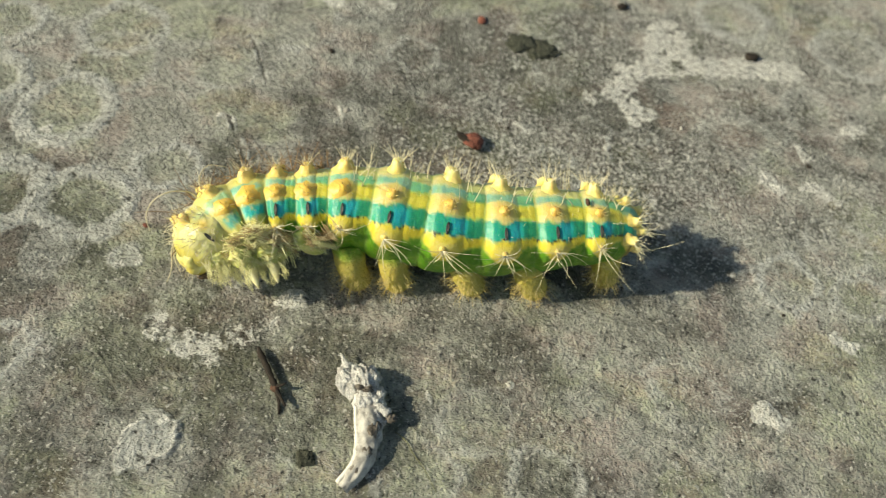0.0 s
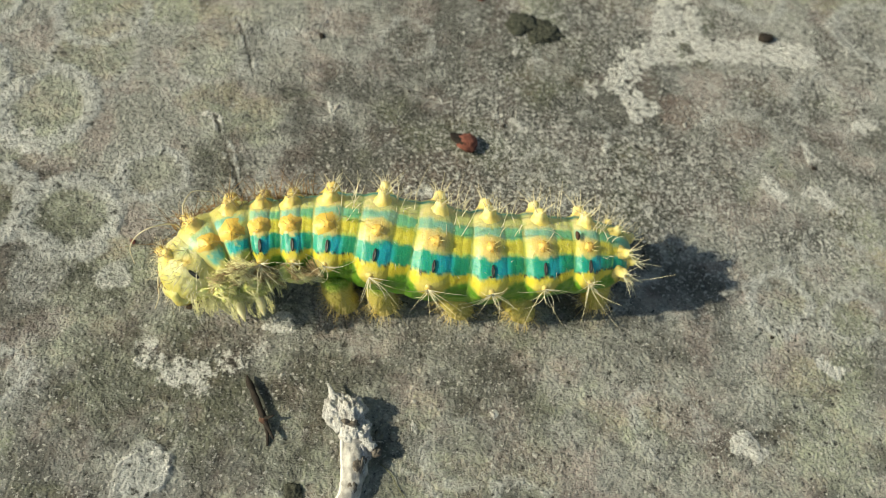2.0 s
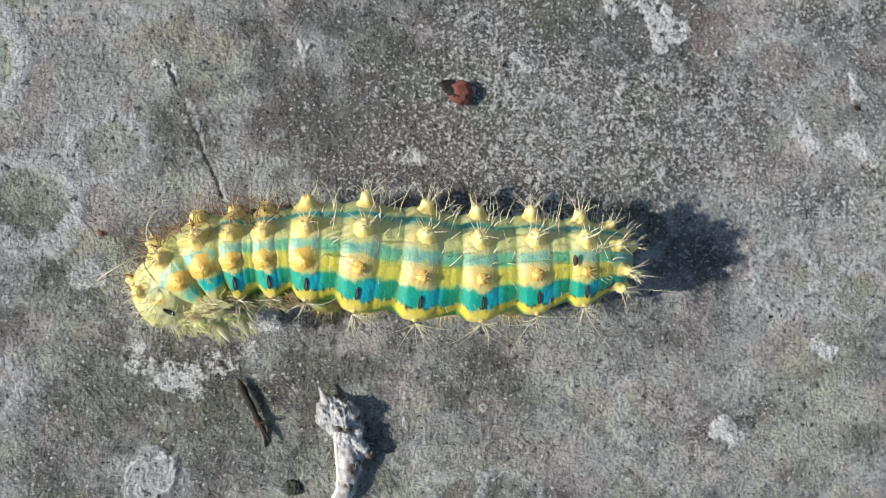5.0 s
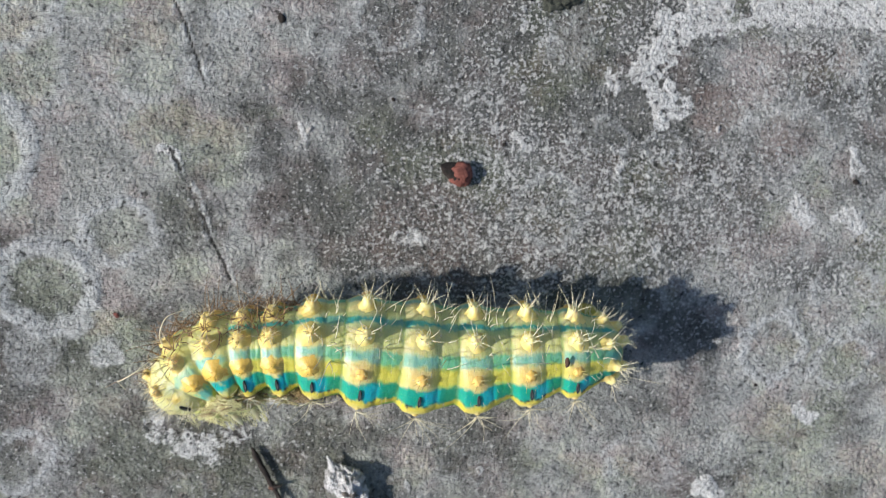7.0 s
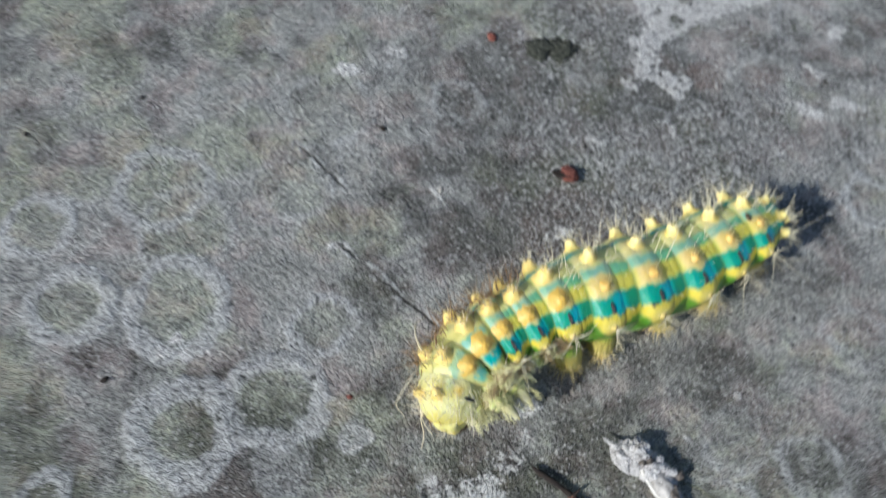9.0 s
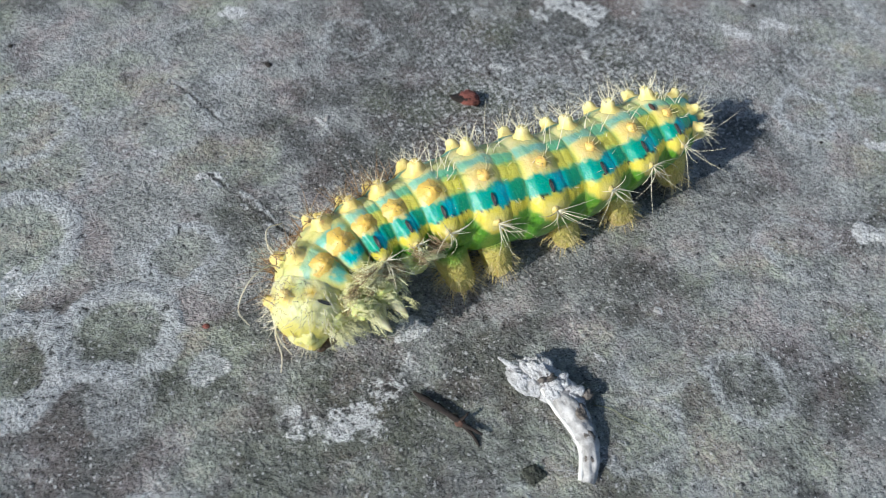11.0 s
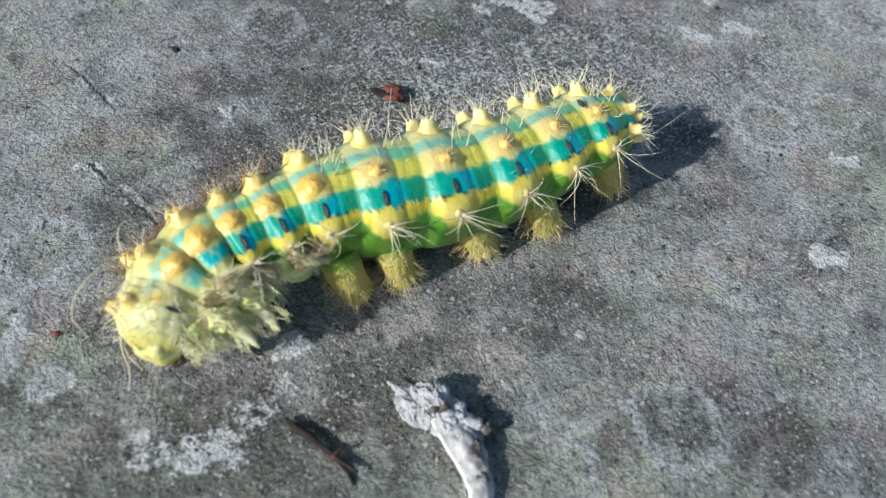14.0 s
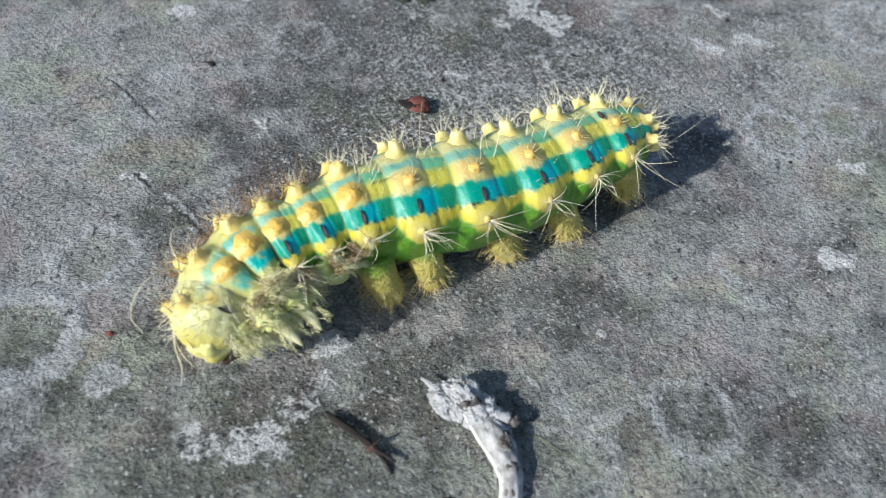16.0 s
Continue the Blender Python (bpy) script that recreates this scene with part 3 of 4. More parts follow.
# joints between the body rings: x, y, z, radius
JOINTS = np.array([
    (-27.9, 61.8, 7.7, 4.4), (-24.6, 66.8, 8.7, 4.95), (-21.6, 69.5, 9.1, 5.2), (-17.2, 70.9, 9.5, 5.3), (-13.0, 71.3, 9.8, 5.35),
    (-8.8, 71.7, 9.9, 5.8), (-2.6, 71.6, 9.6, 6.8), (5.2, 70.8, 9.0, 7.3), (13.5, 70.2, 8.5, 7.1), (21.2, 70.6, 8.7, 6.6),
    (28.4, 71.1, 9.1, 5.9), (33.6, 71.3, 9.1, 5.1), (38.0, 71.3, 8.0, 3.0),
])
ROLL = 46.0  # the back leans away from its feet by this much
LINE = curve_points(JOINTS, 12 * 40 + 1)


def axis(s):
    """Centre, radius, way, side and up of the body at s, counted in joints."""
    row = np.array([np.interp(s * 40, np.arange(len(LINE)), LINE[:, k]) for k in range(4)])
    ahead = np.array([np.interp(min(s + 0.25, 12) * 40, np.arange(len(LINE)), LINE[:, k]) for k in range(3)])
    behind = np.array([np.interp(max(s - 0.25, 0) * 40, np.arange(len(LINE)), LINE[:, k]) for k in range(3)])
    way = (ahead - behind) / np.linalg.norm(ahead - behind)
    side = np.cross((0, 0, 1), way)
    side /= np.linalg.norm(side)
    return row[:3] - BASE, row[3], way, side, np.cross(way, side)


def girth(s, phi):
    """Radius of the body at s, counted in joints, and phi, in degrees from the back."""
    kind = min(int(s), 11)
    w, r = s - kind, axis(s)[1]
    if kind == 0:
        return r * (math.sqrt(max(0.0, 1 - (1 - min(w / 0.72, 1)) ** 2)) * 1.0 + 0.001 - 0.03 * smooth(0.75, 1.0, w)) + 0 * phi
    if kind == 11:
        return r * math.sqrt(max(0.0, 1 - max(0.0, (w - 0.1) / 0.9) ** 2.2)) * (0.95 + 0.3 * w) + 0.001 + 0 * phi
    seam = math.exp(-((w / 0.06) ** 2)) + math.exp(-(((1 - w) / 0.06) ** 2))
    swell = smooth(0.0, 0.2, w) * (1 - smooth(0.46, 0.7, w))
    if kind <= 2:
        k = 0.965 + 0.05 * smooth(0.0, 0.25, w) * (1 - smooth(0.75, 1.0, w)) - 0.012 * seam
    else:
        k = 0.962 + 0.045 * swell - 0.012 * seam
        k -= 0.012 * math.exp(-(((w - 0.66) / 0.035) ** 2)) + 0.006 * math.exp(-(((w - 0.83) / 0.03) ** 2))
    ridge = np.exp(-(((np.abs(phi) - 105) / 24.0) ** 2)) * math.exp(-(abs((w - 0.42) / 0.4) ** 3.2)) * smooth(0.0, 0.16, w) * (1 - smooth(0.84, 1.0, w))
    ridge = 0.6 * ridge + 0.4 * np.exp(-(((np.abs(phi) - 105) / 24.0) ** 2)) * (kind > 2)
    span = np.linalg.norm(JOINTS[kind + 1, :3] - JOINTS[kind, :3])
    along = (w - (0.36 if kind >= 3 else 0.5)) * span
    mound = 0.0
    for angle, high, wide in ((20, 0.35, 1.5), (62.5, 0.6, 1.8), (107, 0.3, 1.6)):
        across = (np.abs(phi) - angle) * 0.01745 * r
        mound = mound + high * min(1.0, span / 6.5) * np.exp(-(((along / wide) ** 2 + (across / wide) ** 2) ** 0.9))
    return r * (k + (0.34 if kind <= 2 else 0.27 if kind <= 4 else 0.21) * ridge - 0.04 * smooth(150, 180, np.abs(phi))) + mound


def on_skin(s, phi, lift=0.0):
    """Place and outward way on the body: s in joints, phi in degrees from the back, positive towards the feet side."""
    c, r, way, side, up = axis(s)
    a = radians(ROLL - phi)
    out = math.sin(a) * side + math.cos(a) * up
    return c + (float(girth(s, np.float64(phi))) + lift) * out, out, way


def turn_to(place, out, spin=0.0, scale=1.0):
    """A pose at a place in millimetres with z along out."""
    q = Vector(out).to_track_quat("Z", "Y")
    return Matrix.Translation(Vector(place) * MM) @ q.to_matrix().to_4x4() @ pose(0, 0, 0, 0, 0, spin) @ Matrix.Diagonal((scale, scale, scale, 1))


def blend(base, color, mask):
    return base * (1 - mask[..., None]) + np.array(color) * mask[..., None]


def ring_tint(phi, w, kind):
    """Pigment of a body ring, with a highlight painted near its front."""
    wig = 8.0 * (cloudy(phi * 0.09 + kind * 31, w * 5.0, 1.0, 60) - 0.5)
    wig = wig + 4.5 * (cloudy(phi * 0.5 + kind * 13, w * 22.0, 1.0, 61, 3) - 0.5)
    a = np.abs(phi) + wig
    rear = smooth(0.60, 0.68, w)
    cloud = cloudy(phi * 0.12 + kind * 5, w * 7.0, 1.0, 62, 4)
    band = lambda low, high, soft=5.0: smooth(low - soft, low + soft, a) * (1 - smooth(high - soft, high + soft, a))  # noqa: E731
    knob = lambda at, angle, along, across: np.exp(-((((w - at) / along) ** 2) + ((a - angle) / across) ** 2))  # noqa: E731
    tint = np.zeros(phi.shape + (3,)) + np.array((0.83, 0.76, 0.36))
    tint = blend(tint, (0.62, 0.72, 0.28), 0.7 * smooth(0.42, 0.62, cloud))
    tint = blend(tint, (0.72, 0.75, 0.31), 0.7 * rear)
    tint = blend(tint, (0.34, 0.66, 0.14), 0.75 * rear * smooth(34, 54, a))
    if kind == 0:
        tint = blend(tint * 0, (0.88, 0.84, 0.40), np.ones_like(a))
        tint = blend(tint, (0.82, 0.84, 0.44), 0.6 * smooth(0.45, 0.65, cloudy(phi * 0.05, w * 2.6, 1.0, 91)))
        tint = blend(tint, (0.80, 0.72, 0.22), 0.6 * smooth(0.5, 0.7, cloudy(phi * 0.05, w * 3.1, 1.0, 92)))
        tint = blend(tint, (0.88, 0.90, 0.58), 0.5 * knob(0.5, 76, 0.24, 17))
        tint = blend(tint, (0.36, 0.68, 0.56), 0.55 * knob(0.8, 42, 0.15, 8))
        tint = blend(tint, (0.82, 0.58, 0.10), 0.9 * knob(0.72, 56, 0.14, 12))
        tint = blend(tint, (0.84, 0.70, 0.16), 0.8 * knob(0.62, 20, 0.2, 14))
        return blend(tint, (0.74, 0.62, 0.08), 0.7 * (1 - smooth(0.05, 0.32, w)))
    if kind <= 2:
        tint = blend(tint, (0.82, 0.76, 0.26), np.ones_like(a) * 0.6)
        tint = blend(tint, (0.66, 0.74, 0.30), 0.6 * smooth(0.5, 0.68, cloudy(phi * 0.07, w * 4 + kind * 5, 1.0, 97)))
        tint = blend(tint, (0.22, 0.62, 0.50), (0.35 + 0.3 * kind) * smooth(0.3, 0.55, cloudy(phi * 0.09, w * 4 + kind, 1.0, 93)) * band(35, 50, 3) * (1 - smooth(0.8, 0.98, w)))
        tint = blend(tint, (0.03, 0.56, 0.52), (0.55 + 0.25 * kind) * smooth(0.2, 0.45, cloudy(phi * 0.1, w * 4 + kind, 1.0, 94)) * band(75, 92, 3) * smooth(0.05, 0.2, w) * (1 - smooth(0.85, 0.98, w)))
        tint = blend(tint, (0.84, 0.56, 0.12), knob(0.5, 62.5, 0.24, 11))
        tint = blend(tint, (0.86, 0.68, 0.15), 0.9 * knob(0.5, 20, 0.28, 14))
        return blend(tint, (0.66, 0.68, 0.24), band(104, 200, 5))
    # cream highlight painted across the front of the ring
    tint = blend(tint, (0.90, 0.84, 0.48), 0.3 * np.exp(-(((w - 0.2) / 0.14) ** 2)) * (1 - band(70, 200)))
    tint = blend(tint, (0.06, 0.42, 0.36), band(-9, 3.8, 1.2) * (1 - 0.2 * rear))
    tint = blend(tint, (0.30, 0.60, 0.30), 0.35 * band(3.5, 9, 2.5))
    upper = band(34.5 + 3.0 * np.exp(-(((w - 0.34) / 0.14) ** 2)), 50 - 2.5 * np.exp(-(((w - 0.34) / 0.14) ** 2)), 2.5)
    tint = blend(tint, (0.20, 0.60, 0.50), (0.5 + 0.5 * cloud) * upper * (1 - rear) * smooth(0.0, 0.06, w))
    tint = blend(tint, (0.16, 0.56, 0.34), 0.9 * upper * rear)
    tint = blend(tint, (0.82, 0.75, 0.12), band(52, 71, 3) * (0.75 + 0.25 * rear))
    tint = blend(tint, (0.90, 0.74, 0.34), 0.9 * band(51, 72, 3) * smooth(0.04, 0.14, w) * (1 - smooth(0.46, 0.6, w)))
    tint = blend(tint, (0.90, 0.62, 0.16), 0.9 * knob(0.34, 62.0, 0.2, 9))
    tint = blend(tint, (0.86, 0.66, 0.20), 0.85 * knob(0.34, 20, 0.2, 10))
    low = 96.0 - 3.0 * np.exp(-(((w - 0.38) / 0.09) ** 2)) - 2.0 * rear
    blue = smooth(-2, 2, a - (73.5 + 3.5 * np.exp(-(((w - 0.36) / 0.12) ** 2)))) * (1 - smooth(-1.8, 1.8, a - low))
    tint = blend(tint, (0.008, 0.42, 0.29), blue)
    spot = np.maximum(np.exp(-((((w - 0.56) / 0.14) ** 4) + ((a - 85) / 9.5) ** 4)), 0.12 * np.exp(-((((w - 0.2) / 0.1) ** 4) + ((a - 86) / 8) ** 4)))
    tint = blend(tint, (0.01, 0.56, 0.66), spot * blue)
    tint = blend(tint, (0.02, 0.36, 0.18), 0.85 * blue * smooth(0.70, 0.84, w))
    edge = 104.0 + 19 * np.exp(-(((w - 0.38) / 0.24) ** 2))
    yellow = smooth(-1.5, 1.5, a - low) * (1 - smooth(-3, 3, a - edge))
    tint = blend(tint, (0.83, 0.70, 0.07), yellow)
    tint = blend(tint, (0.86, 0.76, 0.36), 0.8 * yellow * knob(0.38, 108, 0.2, 8))
    belly = smooth(-3, 3, a - edge)
    tint = blend(tint, (0.12, 0.34, 0.025), belly)
    tint = blend(tint, (0.24, 0.44, 0.04), 0.7 * belly * smooth(0.45, 0.65, cloud))
    tint = blend(tint, (0.24, 0.40, 0.05), 0.6 * belly * smooth(150, 172, a))
    tint = blend(tint, (0.26, 0.46, 0.10), 0.4 * np.maximum(smooth(0.05, 0.0, w), smooth(0.96, 1.0, w)))
    specks = smooth(0.62, 0.66, cloudy(phi * 0.45 + kind * 77, w * 16, 1.0, 66, 2)) * np.exp(-(((a - low) / 1.8) ** 2))
    tint = blend(tint, (0.02, 0.03, 0.02), specks)
    if kind <= 5:
        tint = blend(tint, (0.86, 0.58, 0.12), 0.8 * knob(0.4, 61, 0.22, 9))
        tint = blend(tint, (0.86, 0.64, 0.10), 0.8 * knob(0.4, 20, 0.3, 10))
    if kind >= 10:
        tint = blend(tint, (0.76, 0.64, 0.10), 0.5 * band(56, 72, 6))
    if kind == 11:
        tint = blend(tint, (0.64, 0.56, 0.16), 0.8 * smooth(0.3, 0.7, w))
        tint = blend(tint, (0.08, 0.42, 0.32), 0.7 * band(30, 58, 5) * (1 - smooth(0.4, 0.8, w)))
        tint = blend(tint, (0.35, 0.24, 0.06), band(105, 200, 8) * smooth(0.2, 0.5, w))
    return tint


def ring_mesh(kind):
    around, along = 150, 44
    closed_front, closed_back = kind == 0, kind == 11
    w = np.linspace(0.0 if closed_front else -0.02, 1.0 if closed_back else 1.02, along)
    phi = np.linspace(-180, 180, around, endpoint=False)
    verts, tints = [], []
    for v in w:
        s = min(max(kind + v, 0), 12)
        c, r, way, side, up = axis(s)
        k = girth(min(max(kind + v, kind), kind + 0.9999), phi)
        a = np.radians(ROLL - phi)
        fold = 1 + 0.006 * np.sin(phi * 0.35 + kind) * (v > 0.6)
        deep = 0.12 if kind == 0 else 0.035 if kind < 3 else 0.022
        fold = fold + deep * (cloudy(np.abs(phi) * 0.045 + kind * 9, np.full(around, v * 3.2), 1.0, 95, 3) - 0.5)
        verts.append(c + (k * fold)[:, None] * (np.sin(a)[:, None] * side + np.cos(a)[:, None] * up))
        tints.append(ring_tint(phi, np.full(around, np.clip(v, 0, 1)), kind))
    faces = [(i * around + j, (i + 1) * around + j, (i + 1) * around + (j + 1) % around, i * around + (j + 1) % around) for i in range(along - 1) for j in range(around)]
    return mesh_of("body_ring", np.concatenate(verts), faces, SKIN, tint=np.clip(0.78 * np.concatenate(tints), 0, 1))


def tubercle_mesh(name, material, profile, seed):
    """A soft blunt knob that tops a mound of the skin."""
    verts, faces = turned(profile, 22, 0.0, seed)
    out = []
    for v in verts:
        v = Vector(v)
        out.append(v * (1 + 0.22 * noise.noise(v * 2.1 + Vector((seed * 7, 0, 0)))) + Vector((0.12 * v.z * math.sin(seed), 0.10 * v.z * math.cos(seed * 2), 0)))
    return mesh_of(name, out, faces, material)


TUBERCLES = {
    "back": [tubercle_mesh("back_tubercle", YELLOW, [(1.65, -0.4), (1.3, 0.0), (1.02, 0.3), (0.9, 0.65), (0.84, 1.0), (0.76, 1.3), (0.58, 1.5), (0.3, 1.6), (0.05, 1.62)], k) for k in (1, 2, 3)],
    "flank": [tubercle_mesh("flank_tubercle", ORANGE, [(1.1, -0.4), (0.88, -0.05), (0.68, 0.2), (0.52, 0.42), (0.3, 0.56), (0.06, 0.6)], k) for k in (4, 5, 6)],
    "front_back": [tubercle_mesh("front_tubercle", AMBER, [(2.1, -0.5), (1.6, -0.1), (1.25, 0.3), (1.08, 0.7), (1.0, 1.0), (0.85, 1.25), (0.6, 1.42), (0.3, 1.5), (0.05, 1.52)], k) for k in (1, 2, 3)],
    "front_flank": [tubercle_mesh("front_flank_tubercle", DEEP_ORANGE, [(2.1, -0.5), (1.6, -0.16), (1.2, 0.06), (0.95, 0.24), (0.72, 0.42), (0.48, 0.55), (0.25, 0.62), (0.05, 0.64)], k) for k in (4, 5, 6)],
    "low": [tubercle_mesh("low_tubercle", CREAM, [(0.9, -0.4), (0.66, -0.05), (0.5, 0.12), (0.36, 0.26), (0.2, 0.34), (0.05, 0.37)], k) for k in (7, 8, 9)],
}


def tuft_mesh(name, material, count, length, spread, height, droop=0.0, radius=0.05, seed=0, bend=0.12):
    rng = np.random.default_rng(seed)
    hairs = []
    for k in range(count):
        a, tilt = 2 * math.pi * (k + rng.uniform(-0.3, 0.3)) / count, radians(rng.uniform(0.45, 1.0) * spread)
        way = (math.sin(tilt) * math.cos(a), math.sin(tilt) * math.sin(a), math.cos(tilt))
        start = (0.45 * math.cos(a), 0.45 * math.sin(a), height - 0.3)
        hairs.append(hair(start, way, length * rng.uniform(0.6, 1.15), droop, bend, radius, rng))
    return mesh_of(name, *joined(hairs), material)


SHORT_TUFTS = [tuft_mesh("pale_tuft", PALE_HAIR, 10, 2.6, 50, 1.45, radius=0.078, seed=20 + k, bend=0.2) for k in range(3)]
FLANK_TUFTS = [tuft_mesh("flank_tuft", GOLD_HAIR, 6, 1.3, 65, 0.62, seed=30 + k, radius=0.055, bend=0.25) for k in range(3)]
DARK_TUFTS = [tuft_mesh("dark_tuft", BROWN_HAIR, 10, 2.0, 75, 1.5, seed=40 + k, bend=0.35, radius=0.055) for k in range(3)]
SMALL_DARK_TUFTS = [tuft_mesh("small_dark_tuft", BROWN_HAIR, 5, 1.3, 60, 0.7, seed=45 + k, bend=0.3, radius=0.036) for k in range(3)]


def low_tuft(place, out, way, seed, count=12, length=4.6, droop=0.2, flat=0.9):
    """Long pale bristles of a low tubercle, spread like a star and bent by their weight."""
    rng = np.random.default_rng(seed)
    across = np.cross(way, out)
    across = across * np.sign(-across[2] - 0.01)
    hairs = []
    for k in range(count):
        a = rng.uniform(-0.75, math.pi + 0.75)
        d = rng.uniform(0.1, 0.7) * out + flat * (1.0 * math.cos(a) * way + 0.8 * math.sin(a) * across) + 0.5 * way
        hairs.append(hair(place, d, length * rng.uniform(0.3, 1.2), droop * rng.uniform(-0.6, 1.6), 0.38, 0.066, rng, 10))
    return mesh_of("low_tuft", *joined(hairs), PALE_HAIR)


def build_caterpillar():
    body = tagged(new("caterpillar"), "yellow green bristly caterpillar with blue side stripe resting on stone", "caterpillar")
    body.location = Vector(BASE) * MM
    names = ["thorax_ring"] * 3 + ["belly_ring"] * 8 + ["tail_ring"]
    for kind, name in enumerate(names):
        ring = part(name, ring_mesh(kind), body, {0: "pale green neck ring", 11: "ochre tail ring"}.get(kind, ""))
        middle = 0.36 if 3 <= kind <= 10 else 0.5
        dark = kind in (0, 1, 2, 3, 4)
        if kind < 11:
            for phi, sort in ((-20, "back"), (20, "back"), (62.5, "flank"), (-62.5, "flank"), (107, "low"), (-107, "low")):
                if kind == 0 and sort != "back":
                    continue
                s = kind + middle + (0.12 if kind == 0 else 0.0)
                scale = {0: 0.7, 1: 0.85, 2: 0.95}.get(kind, 1.0)
                scale *= {3: 0.8, 4: 0.85, 5: 0.92}.get(kind, 1.0)
                place, out, way = on_skin(s, phi, -0.15)
                part("tubercle", TUBERCLES["front_" + sort if kind <= 5 and sort != "low" else sort][kind % 3], ring, "", turn_to(place, out, 70.0 * kind, scale))
                if sort == "low":
                    length = 2.6 if kind < 5 else 4.6
                    place, out, way = on_skin(s, phi, 0.4 * scale)
                    part("bristles", low_tuft(place, out, way, 100 + 10 * kind + int(phi > 0), 13, length), ring, "long pale bristles")
                else:
                    tufts = DARK_TUFTS if dark and sort == "back" else SHORT_TUFTS if sort == "back" else SMALL_DARK_TUFTS if kind < 6 else FLANK_TUFTS
                    if tufts is DARK_TUFTS:
                        part("bristles", SHORT_TUFTS[kind % 3], ring, "short pale bristles", turn_to(place, out, 25.0 * kind, 0.85 * scale))
                    part("bristles", tufts[(kind + int(phi > 0)) % 3], ring, "dark brown bristles" if tufts in (DARK_TUFTS, SMALL_DARK_TUFTS) else "short pale bristles", turn_to(place, out, 60.0 * kind, scale))
        if kind == 0 or 3 <= kind <= 10:
            for phi in (87, -87):
                at, angle = kind + (0.38 if kind else 0.58), phi if kind else phi * 0.9
                place, out, way = on_skin(at, angle, 0.22)
                across = on_skin(at, angle + 7)[0] - on_skin(at, angle - 7)[0]
                along = on_skin(at + 0.06, angle)[0] - on_skin(at - 0.06, angle)[0]
                face_way = np.cross(across, along)
                out = face_way / np.linalg.norm(face_way) * np.sign(face_way.dot(out))
                rim = [(0.46, -0.6), (0.46, 0.0), (0.40, 0.06), (0.25, 0.02), (0.05, 0.0)]
                verts, faces = turned(rim, 14)
                z = Vector(out)
                x = (Vector(way) - z * Vector(way).dot(z)).normalized()
                m = Matrix((x, z.cross(x), z)).transposed().to_4x4()
                m = Matrix.Translation(Vector(place) * MM) @ m @ Matrix.Diagonal((0.5, 2.0, 1, 1))
                mesh = mesh_of("spiracle", verts, faces, BLACK)
                mesh.materials.append(SLIT)
                for face in mesh.polygons:
                    if max((Vector(mesh.vertices[i].co).to_2d().length for i in face.vertices)) < 0.26 * MM:
                        face.material_index = 1
                part("spiracle", mesh, ring, "black rimmed slit spiracle", m)
        if 5 <= kind <= 10:
            rng = np.random.default_rng(300 + kind)
            hairs = []
            for _ in range(22):
                place, out, way = on_skin(kind + rng.uniform(0.5, 0.98), rng.choice((-1, 1)) * rng.uniform(2, 55), -0.1)
                hairs.append(hair(place, out + rng.normal(0, 0.32, 3), rng.uniform(1.4, 3.8), 0, 0.3, 0.075, rng))
            for _ in range(8):
                place, out, way = on_skin(kind + rng.uniform(0.1, 0.95), rng.uniform(40, 100), -0.1)
                hairs.append(hair(place, out + rng.normal(0, 0.3, 3), rng.uniform(0.6, 1.4), 0, 0.12, 0.04, rng))
            part("bristles", mesh_of("scattered_hair", *joined(hairs), PALE_HAIR), ring, "scattered fine white hairs")
        if kind <= 4:
            rng = np.random.default_rng(330 + kind)
            front = kind < 3
            for stuff, locks, label in ((CREAM_HAIR, (8, 15, 15, 9, 9)[kind], "matted cream hair"), (TAN_HAIR, 10 if kind in (2, 3) else 6, "matted tan hair"), (BROWN_HAIR, 1 if kind < 3 else 3, "matted dark hair")):
                hairs = []
                for _ in range(locks):
                    place, out, way = on_skin(kind + rng.uniform(0.0 if kind else 0.5, 1.0), rng.uniform(98, 138) if front else rng.uniform(108, 146), 1.3 if front else 0.6)
                    down = np.cross(way, out)
                    d = rng.uniform(0.1, 0.5) * out + rng.uniform(0.3, 1.1) * way + rng.uniform(0.0, 0.8) * down * np.sign(-down[2])
                    hairs += tuft(place, d, rng.uniform(1.6, 3.4), 20, 0.5, rng, 0.042, rng.uniform(-0.1, 0.25))
                part("matted_hair", mesh_of("matted_hair", *joined(hairs), stuff), ring, label)
            if kind < 4:
                for _ in range(4):
                    place, out, way = on_skin(kind + rng.uniform(0.1 if kind else 0.6, 1.0), rng.uniform(98, 140), 0.9)
                    d = 0.9 * out + rng.uniform(0.1, 0.7) * way + (0, rng.uniform(-0.3, 0.1), rng.uniform(-0.9, -0.1))
                    d, far = d / np.linalg.norm(d), rng.uniform(1.6, 3.2)
                    line = curve_points([place, place + 0.5 * far * d, place + far * (d + (0, 0, -0.2))], 9)
                    lock = tube(line, rng.uniform(0.16, 0.3) * np.linspace(1.0, 0.08, 9) ** 0.8, 7, 0.7, 0.12, int(rng.integers(1, 999)))
                    part("wet_lock", mesh_of("wet_lock", *lock, CREAM_HAIR), ring, "wet cream hair stuck into a pointed lock")
            for k in range(3 if kind else 0):
                place, out, way = on_skin(kind + 0.2 + 0.3 * k, (124, 142, 128)[k] + (0 if front else 16), -0.5 if front else -0.2)
                part("lobe", mesh_of("lobe", *lump(place, rng.uniform((2.0, 1.6, 1.5), (2.6, 2.0, 1.9)), 400 + 10 * kind + k, 0.25, 22, 28, (0, 15, 35)), LOBE), ring, "pale yellow fleshy lobe")
            hairs = []
